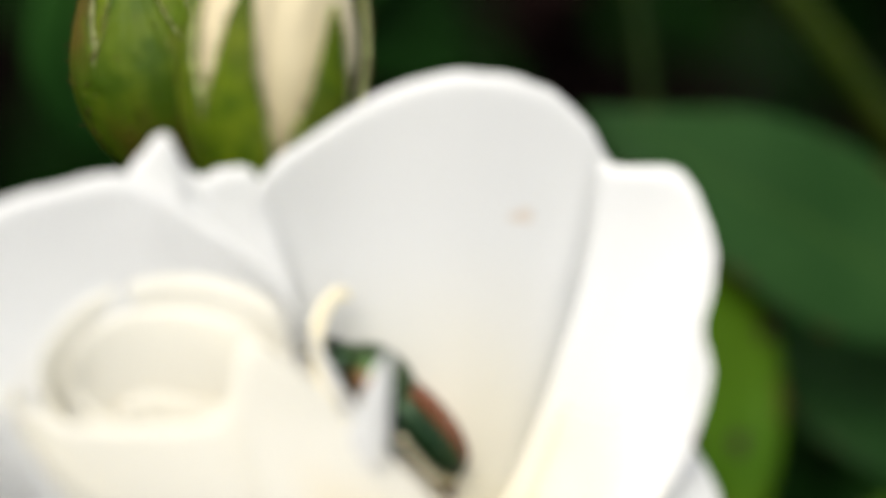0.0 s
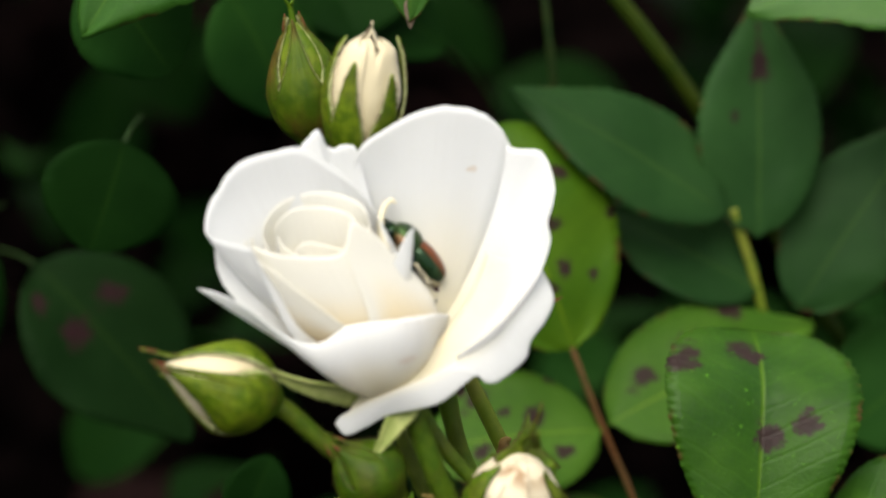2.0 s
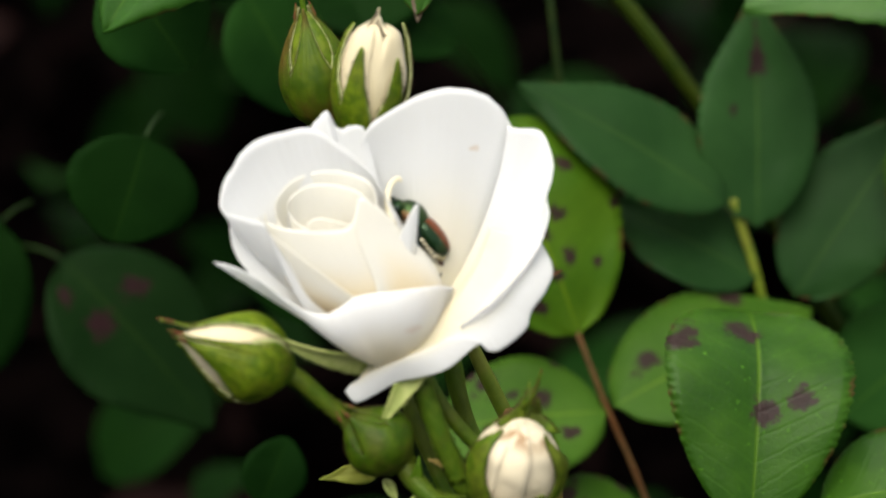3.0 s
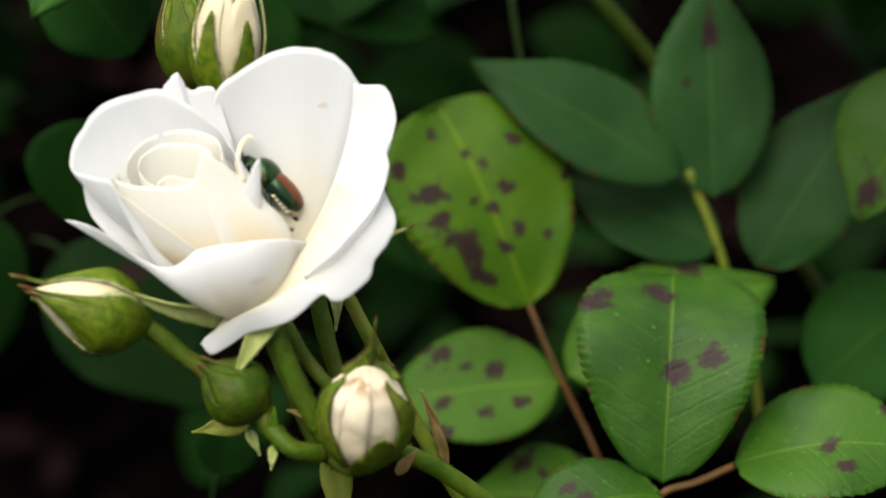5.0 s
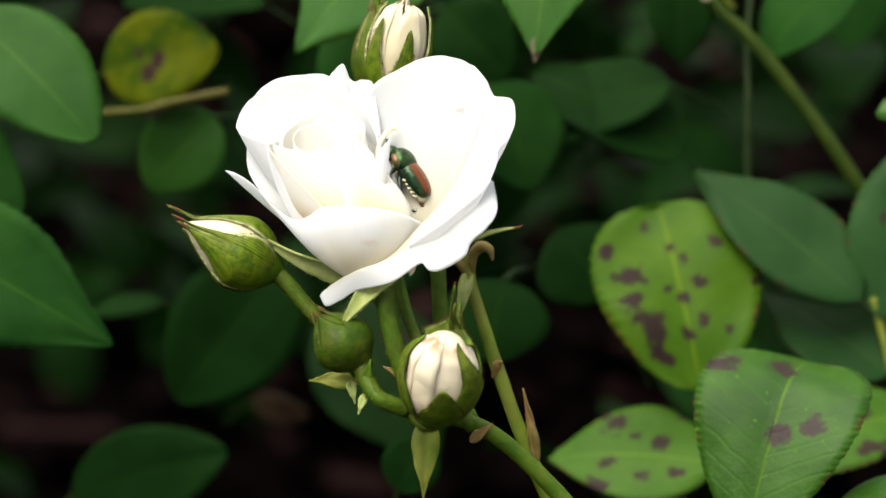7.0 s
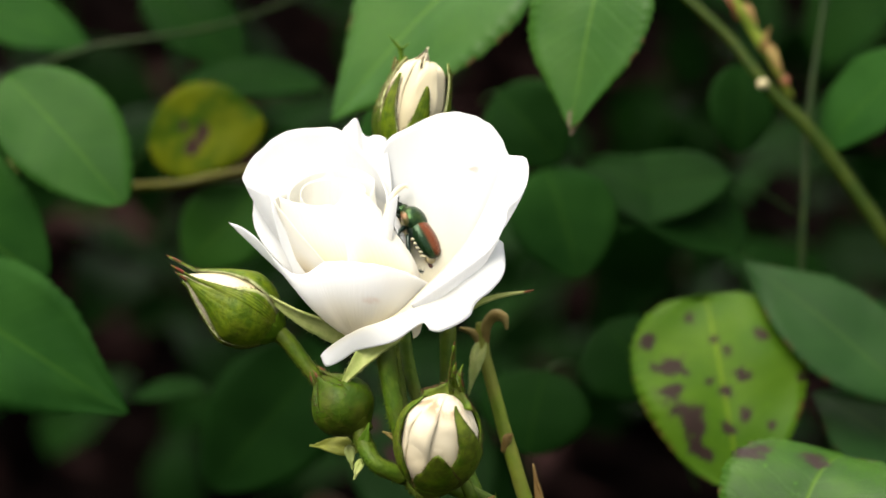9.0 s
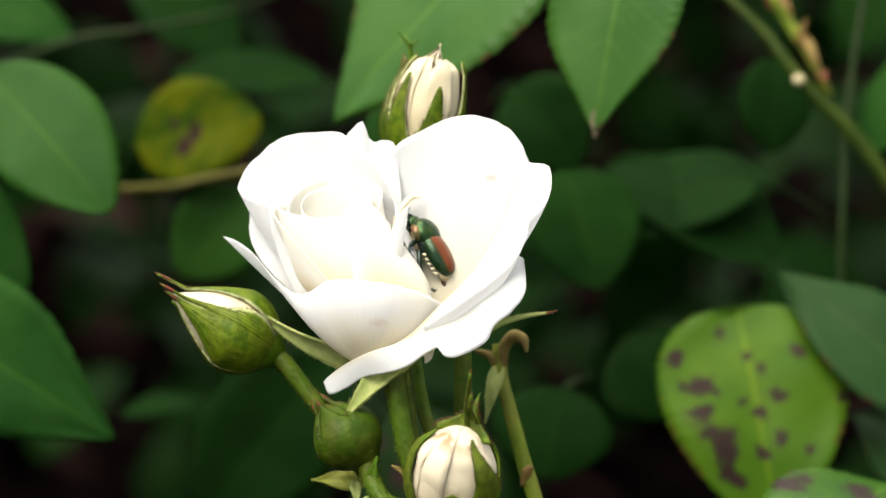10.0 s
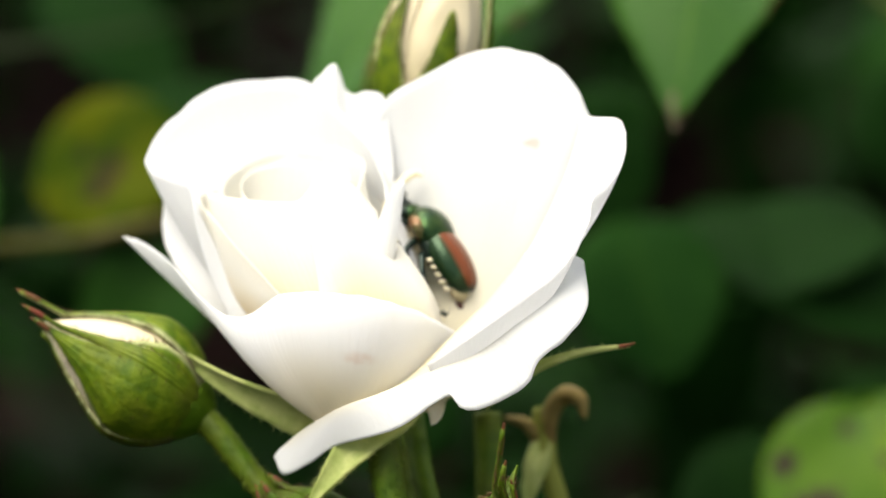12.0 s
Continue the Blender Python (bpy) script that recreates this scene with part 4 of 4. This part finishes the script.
# ---- leaves ----
SPOT_A = ((0.07, 0.79, 0.075), (0.42, 0.84, 0.070), (0.54, 0.47, 0.070), (0.73, 0.55, 0.060))
SPOT_B = ((0.21, 0.61, 0.070), (0.78, 0.70, 0.040), (0.49, 0.27, 0.040), (0.98, 0.58, 0.030), (0.98, 0.47, 0.030), (0.21, 0.38, 0.100), (0.24, 0.30, 0.070), (0.19, 0.48, 0.060), (0.21, 0.21, 0.060), (0.51, 0.45, 0.035), (0.62, 0.51, 0.040), (0.63, 0.32, 0.040), (0.80, 0.26, 0.030), (0.49, 0.72, 0.030), (0.56, 0.65, 0.035), (0.09, 0.76, 0.040), (0.42, 0.51, 0.025), (0.34, 0.86, 0.035), (0.98, 0.74, 0.025), (0.25, 0.18, 0.045))
SPOT_C = ((0.85, 0.62, 0.080), (0.63, 0.34, 0.072), (0.38, 0.64, 0.065), (0.30, 0.21, 0.072), (0.70, 0.48, 0.043), (0.27, 0.43, 0.058), (0.05, 0.66, 0.072), (0.98, 0.68, 0.043), (0.98, 0.21, 0.043))
LEAF_A = leaf_material("leaf_front", (0.0102, 0.0440, 0.0022), (0.0275, 0.0820, 0.0050), SPOT_A, 0.40, shine=0.13, grain=2.6, relief=0.34)
LEAF_B = leaf_material("leaf_lime", (0.029, 0.078, 0.003), (0.050, 0.107, 0.005), SPOT_B, 0.45, shine=0.07)
LEAF_C = leaf_material("leaf_spotted", (0.0265, 0.0773, 0.0057), (0.0405, 0.0994, 0.0093), SPOT_C, 0.45, shine=0.08)
LEAF_D = leaf_material("leaf_blue_green", (0.0108, 0.0385, 0.0088), (0.0170, 0.0535, 0.0128), ((0.52, 0.72, 0.09), (0.5, 0.82, 0.07), (0.3, 0.5, 0.03)), 0.48, shine=0.06, grain=0.35)
# LEAF_P, E, H, F and M: greens darkened to paint in the bush's shade.
LEAF_P = leaf_material("leaf_spotted_painted_shade", (0.0034, 0.0145, 0.0028), (0.0060, 0.0205, 0.0044), ((0.30, 0.30, 0.07), (0.62, 0.34, 0.08), (0.75, 0.16, 0.07)), 0.55, shine=0.03, grain=0.0, net=0.0)
LEAF_E = leaf_material("leaf_painted_shade", (0.0062, 0.0300, 0.0046), (0.0112, 0.0440, 0.0068), (), 0.58, shine=0.02, grain=0.0, net=0.0)
LEAF_H = leaf_material("leaf_blue_painted_shade", (0.0080, 0.0310, 0.0068), (0.0138, 0.0440, 0.0104), (), 0.48, shine=0.06, grain=0.35)
LEAF_F = leaf_material("leaf_painted_deep_shade", (0.0028, 0.0145, 0.0020), (0.0046, 0.0212, 0.0030), (), 0.58, shine=0.02, grain=0.0, net=0.0)
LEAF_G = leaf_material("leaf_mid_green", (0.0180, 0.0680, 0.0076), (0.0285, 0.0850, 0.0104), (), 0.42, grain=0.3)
LEAF_M = leaf_material("leaf_painted_half_shade", (0.011, 0.047, 0.0055), (0.018, 0.062, 0.0080), (), 0.5, grain=0.2, shine=0.06, net=0.0)
LEAF_N = leaf_material("leaf_edge", (0.019, 0.055, 0.006), (0.028, 0.070, 0.009), ((0.5, 0.86, 0.19), (0.3, 0.4, 0.03)), 0.45, shine=0.08)
LEAF_Y = leaf_material("leaf_yellowing", (0.0075, 0.0280, 0.0015), (0.0160, 0.0400, 0.0020), ((0.5, 0.5, 0.08), (0.65, 0.4, 0.07), (0.4, 0.35, 0.05)), 0.5, 0.7, 0.0, 0.02)


RIB = green_material("leaf_rib", (0.075, 0.085, 0.014), (0.11, 0.09, 0.02), 300.0, 0.5, (0.15, 0.06, 0.02))
RIB_DARK = green_material("dark_leaf_rib", (0.012, 0.034, 0.006), (0.018, 0.045, 0.008), 300.0)


DEAD_LEAF = green_material("dead_leaf", (0.012, 0.007, 0.0035), (0.022, 0.013, 0.006), 300.0)
WITHERED = green_material("withered_leaf", (0.10, 0.075, 0.05), (0.16, 0.12, 0.09), 500.0)


def leaf(label, at):
    return thing("rose_leaf", at, label, "leaf", "rose leaves")


def leaflet(ob, base, tip, width, mat, face=(0, -0.8, 0.6), label="", **kw):
    a, b = Vector(base), Vector(tip)
    side = (b - a).cross(Vector(face))
    bm, fn = leaf_sheet(a, b, side, width, **kw)
    lf = part("leaflet", bm, mat, ob, label, thick=0.03)
    rib = [fn(0.5, t) + Vector(face).normalized() * -0.02 for t in (0, 0.25, 0.5, 0.75, 0.93)]
    part("midrib", tube(rib, [0.022, 0.016, 0.012, 0.009, 0.005], 6, 16), RIB if mat in (LEAF_A, LEAF_B, LEAF_C, LEAF_G) else RIB_DARK, lf, at=ob["at"])
    return lf


def stalk(ob, points, r, mat=PETIOLE):
    part("leaf_stalk", tube(points, [r, r, r * 0.9], 10, 24), mat, ob, "reddish leaf stalk")


front = leaf("glossy green rose leaf with dark blotches of black spot", (5.18, 4.10, -4.48))
leaflet(front, (5.18, 4.10, -4.34), (5.55, 5.00, -1.29), 2.6, LEAF_A, tip_bend=0.30, droop=0.05, fold=0.20, seed=1, widest=0.67, teeth=28, blunt=0.28, drip=0.0)
leaflet(front, (6.18, 4.30, -4.17), (8.99, 4.00, -4.10), 2.2, LEAF_A, seed=2, droop=0.1, face=(0, -0.6, 0.8))
leaflet(front, (5.16, 4.00, -4.52), (3.05, 3.80, -5.06), 1.6, LEAF_A, seed=3, face=(0, -0.6, 0.8))
stalk(front, [(6.18, 4.30, -4.19), (5.66, 4.20, -4.37), (5.16, 4.10, -4.50), (5.11, 4.10, -4.91), (5.17, 4.30, -5.74)], 0.055)

lime = leaf("lime-green rose leaf badly marked with purple black spot", (4.77, 8.40, -5.32))
leaflet(lime, (3.62, 8.50, -2.28), (2.42, 9.20, 0.90), 2.78, LEAF_B, seed=4, droop=0.05, fold=0.12, widest=0.60, face=(0.1, -0.9, 0.4), drip=0.0, blunt=0.36, tip_bend=0.10, wave=0.05)
leaflet(lime, (4.01, 8.40, -3.44), (1.23, 8.40, -3.69), 2.0, LEAF_C, seed=5, droop=0.06, drip=0.2, face=(0, -0.75, 0.65))
leaflet(lime, (4.13, 8.40, -3.36), (7.41, 9.50, -2.20), 2.2, LEAF_C, seed=6, droop=0.06, face=(0, -0.75, 0.65))
leaflet(lime, (4.68, 8.30, -5.30), (2.53, 8.00, -5.04), 1.8, LEAF_C, seed=7, droop=0.06, face=(0, -0.75, 0.65))
stalk(lime, [(3.60, 8.50, -2.23), (3.83, 8.40, -2.88), (4.03, 8.40, -3.40), (4.44, 8.40, -4.36), (4.77, 8.40, -5.32), (5.02, 8.60, -6.31)], 0.043)

dark = leaf("dark blue-green rose leaf of five leaflets", (6.69, 9.60, -2.00))
leaflet(dark, (6.01, 9.20, -0.47), (2.94, 9.50, 1.41), 1.75, LEAF_H, seed=8, droop=0.05)
leaflet(dark, (6.54, 9.40, -0.84), (6.60, 9.80, 2.64), 1.85, LEAF_D, seed=9, droop=0.04)
leaflet(dark, (6.60, 9.60, -1.65), (4.24, 10.20, -0.48), 1.6, LEAF_H, seed=10, droop=0.05)
leaflet(dark, (7.17, 9.60, -1.96), (9.23, 9.80, 0.87), 1.9, LEAF_H, seed=11, droop=0.05)
stalk(dark, [(6.17, 9.40, -0.40), (6.30, 9.50, -0.76), (6.52, 9.60, -1.38), (6.70, 9.70, -2.01), (7.10, 10.00, -3.64), (7.22, 10.50, -5.05)], 0.07, STEM_LIGHT)

# Leaves of LEAF_P, E, F and M wear shade in their colour.
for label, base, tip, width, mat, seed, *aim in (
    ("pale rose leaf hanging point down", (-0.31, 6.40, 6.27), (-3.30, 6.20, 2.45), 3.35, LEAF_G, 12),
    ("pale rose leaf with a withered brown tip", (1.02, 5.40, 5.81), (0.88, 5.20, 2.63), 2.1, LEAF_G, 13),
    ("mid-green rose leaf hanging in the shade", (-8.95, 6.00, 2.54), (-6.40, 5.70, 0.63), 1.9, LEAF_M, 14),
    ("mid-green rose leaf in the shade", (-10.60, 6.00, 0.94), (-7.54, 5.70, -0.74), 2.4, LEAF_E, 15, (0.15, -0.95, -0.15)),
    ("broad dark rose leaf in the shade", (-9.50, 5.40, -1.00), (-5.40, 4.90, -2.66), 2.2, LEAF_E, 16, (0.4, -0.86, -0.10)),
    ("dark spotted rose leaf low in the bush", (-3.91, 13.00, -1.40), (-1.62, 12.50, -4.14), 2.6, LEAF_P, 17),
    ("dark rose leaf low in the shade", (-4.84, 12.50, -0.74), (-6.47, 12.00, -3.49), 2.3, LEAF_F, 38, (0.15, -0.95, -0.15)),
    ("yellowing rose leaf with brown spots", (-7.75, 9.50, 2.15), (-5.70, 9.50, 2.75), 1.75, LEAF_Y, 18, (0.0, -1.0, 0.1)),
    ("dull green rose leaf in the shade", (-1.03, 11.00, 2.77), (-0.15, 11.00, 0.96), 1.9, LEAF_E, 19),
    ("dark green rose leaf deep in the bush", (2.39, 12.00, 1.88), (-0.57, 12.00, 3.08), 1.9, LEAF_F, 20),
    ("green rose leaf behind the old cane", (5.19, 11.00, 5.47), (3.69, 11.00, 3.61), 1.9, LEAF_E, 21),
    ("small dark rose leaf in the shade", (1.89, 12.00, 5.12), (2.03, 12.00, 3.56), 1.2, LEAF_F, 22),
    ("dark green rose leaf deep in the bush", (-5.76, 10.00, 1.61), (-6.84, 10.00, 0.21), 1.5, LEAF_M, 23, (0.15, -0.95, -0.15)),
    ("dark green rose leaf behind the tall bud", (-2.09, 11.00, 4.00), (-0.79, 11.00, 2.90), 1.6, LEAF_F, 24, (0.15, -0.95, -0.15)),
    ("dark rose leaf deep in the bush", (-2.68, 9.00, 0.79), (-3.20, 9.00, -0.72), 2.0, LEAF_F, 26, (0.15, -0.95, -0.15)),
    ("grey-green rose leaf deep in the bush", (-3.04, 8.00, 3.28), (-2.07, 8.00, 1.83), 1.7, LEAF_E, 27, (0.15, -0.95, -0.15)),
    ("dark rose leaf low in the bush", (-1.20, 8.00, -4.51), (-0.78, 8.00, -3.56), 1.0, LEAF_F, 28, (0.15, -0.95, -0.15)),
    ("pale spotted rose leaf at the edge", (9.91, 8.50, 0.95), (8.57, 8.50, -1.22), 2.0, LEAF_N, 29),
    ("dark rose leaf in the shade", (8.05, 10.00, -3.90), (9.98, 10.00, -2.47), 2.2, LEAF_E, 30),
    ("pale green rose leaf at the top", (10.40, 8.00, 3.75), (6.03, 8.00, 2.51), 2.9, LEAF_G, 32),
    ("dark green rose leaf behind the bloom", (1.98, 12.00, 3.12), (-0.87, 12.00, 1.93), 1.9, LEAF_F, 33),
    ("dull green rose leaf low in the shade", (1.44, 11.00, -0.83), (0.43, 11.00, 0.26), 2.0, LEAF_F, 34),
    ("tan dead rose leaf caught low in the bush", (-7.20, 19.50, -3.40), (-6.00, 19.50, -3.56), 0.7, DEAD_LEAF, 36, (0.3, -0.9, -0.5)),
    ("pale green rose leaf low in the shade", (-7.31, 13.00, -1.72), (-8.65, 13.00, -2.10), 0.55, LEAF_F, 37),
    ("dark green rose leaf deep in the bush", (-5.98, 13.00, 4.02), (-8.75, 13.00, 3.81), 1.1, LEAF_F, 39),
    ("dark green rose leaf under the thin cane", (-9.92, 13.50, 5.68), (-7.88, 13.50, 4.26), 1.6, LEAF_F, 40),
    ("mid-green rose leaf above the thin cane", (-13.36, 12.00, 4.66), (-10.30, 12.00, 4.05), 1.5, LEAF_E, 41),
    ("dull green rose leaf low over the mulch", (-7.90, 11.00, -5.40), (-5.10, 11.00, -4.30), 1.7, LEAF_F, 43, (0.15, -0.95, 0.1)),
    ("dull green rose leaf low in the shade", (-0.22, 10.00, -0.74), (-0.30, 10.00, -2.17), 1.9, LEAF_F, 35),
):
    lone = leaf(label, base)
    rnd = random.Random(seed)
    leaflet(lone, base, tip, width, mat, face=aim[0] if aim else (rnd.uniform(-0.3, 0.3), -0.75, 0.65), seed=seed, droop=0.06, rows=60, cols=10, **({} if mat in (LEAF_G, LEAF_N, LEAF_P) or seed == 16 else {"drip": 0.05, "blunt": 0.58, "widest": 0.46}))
    away = (Vector(base) - Vector(tip)).normalized()
    if seed == 13:
        end = Vector(tip)
        bm, _ = leaf_sheet(end + away * 0.30 + Vector((0, -0.04, 0.02)), end - away * 0.10, (1, 0.2, 0), 0.20, droop=0.0, rows=20, cols=6, teeth=3, widest=0.3)
        part("withered_tip", bm, WITHERED, lone, "brown withered leaf tip", thick=0.03)
    stalk(lone, [Vector(base), Vector(base) + away * 0.5 + Vector((0, 0.7, -0.3)), Vector(base) + away * 1.0 + Vector((0, 1.5, -0.7))], 0.026, RIB_DARK)


# ---- far foliage ----
def far_foliage():
    """The inside of the bushes, shade painted into its greens: hundreds of leaves over the mulch, too many to count."""
    rnd = random.Random(4)
    verts, faces, uvs, kinds = [], [], [], []
    for n in range(8000):
        y = rnd.uniform(13, 66)
        # Two leaves in five are added high up, mostly unseen, to shade the mulch.
        x, z = rnd.uniform(-52, 52), rnd.uniform(-30, 9) if n % 5 < 3 else rnd.uniform(10, 30)
        c = place(x, y, z)
        if c.z < 0.03 or (x / 54) ** 2 + ((y - 20) / 48) ** 2 > 1 + 0.3 * noise.noise(Vector((x * 0.1, y * 0.1, z * 0.1))) or (x < 4 and z < -2 and (y < 19 or rnd.random() < 0.55)) or noise.noise(Vector((x * 0.09, y * 0.06, z * 0.09 + 3))) < 0.06 or (-3 < x < 15 and -7 < z < 9 and y < 48 and rnd.random() < 0.7):
            continue
        size = rnd.uniform(0.013, 0.021)
        m = Matrix.Translation(c) @ Euler((rnd.gauss(0.5, 0.5), rnd.gauss(0, 0.4), rnd.uniform(0, 6.28))).to_matrix().to_4x4()
        k0, kind = len(verts), rnd.choice((0, 0, 0, 1, 1, 2))
        rows, cols = 10, 4
        for i in range(rows + 1):
            t = i / rows
            w = size * 0.62 * max(0, math.sin(math.pi * min(1, t ** 0.8))) ** 0.75
            for j in range(cols + 1):
                u = j / cols * 2 - 1
                verts.append(m @ Vector((u * w, (t - 0.5) * 2 * size, abs(u) * w * 0.25 - (t - 0.4) ** 2 * size)))
        for i in range(rows):
            for j in range(cols):
                a = k0 + i * (cols + 1) + j
                faces.append((a, a + 1, a + cols + 2, a + cols + 1))
                uvs.append([((j + p) / cols, (i + r) / rows) for p, r in ((0, 0), (1, 0), (1, 1), (0, 1))])
                kinds.append(kind)
    me = bpy.data.meshes.new("rose_foliage")
    me.from_pydata(verts, [], faces)
    layer = me.uv_layers.new(name="UVMap")
    for poly, uv, kd in zip(me.polygons, uvs, kinds):
        poly.use_smooth, poly.material_index = True, kd
        for li, c in zip(poly.loop_indices, uv):
            layer.data[li].uv = c
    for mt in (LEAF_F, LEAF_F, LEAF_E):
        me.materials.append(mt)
    tagged(new("rose_foliage", me), "leaves deep in the rose bushes, painted dark green for shade", "foliage", kind="stuff")


far_foliage()
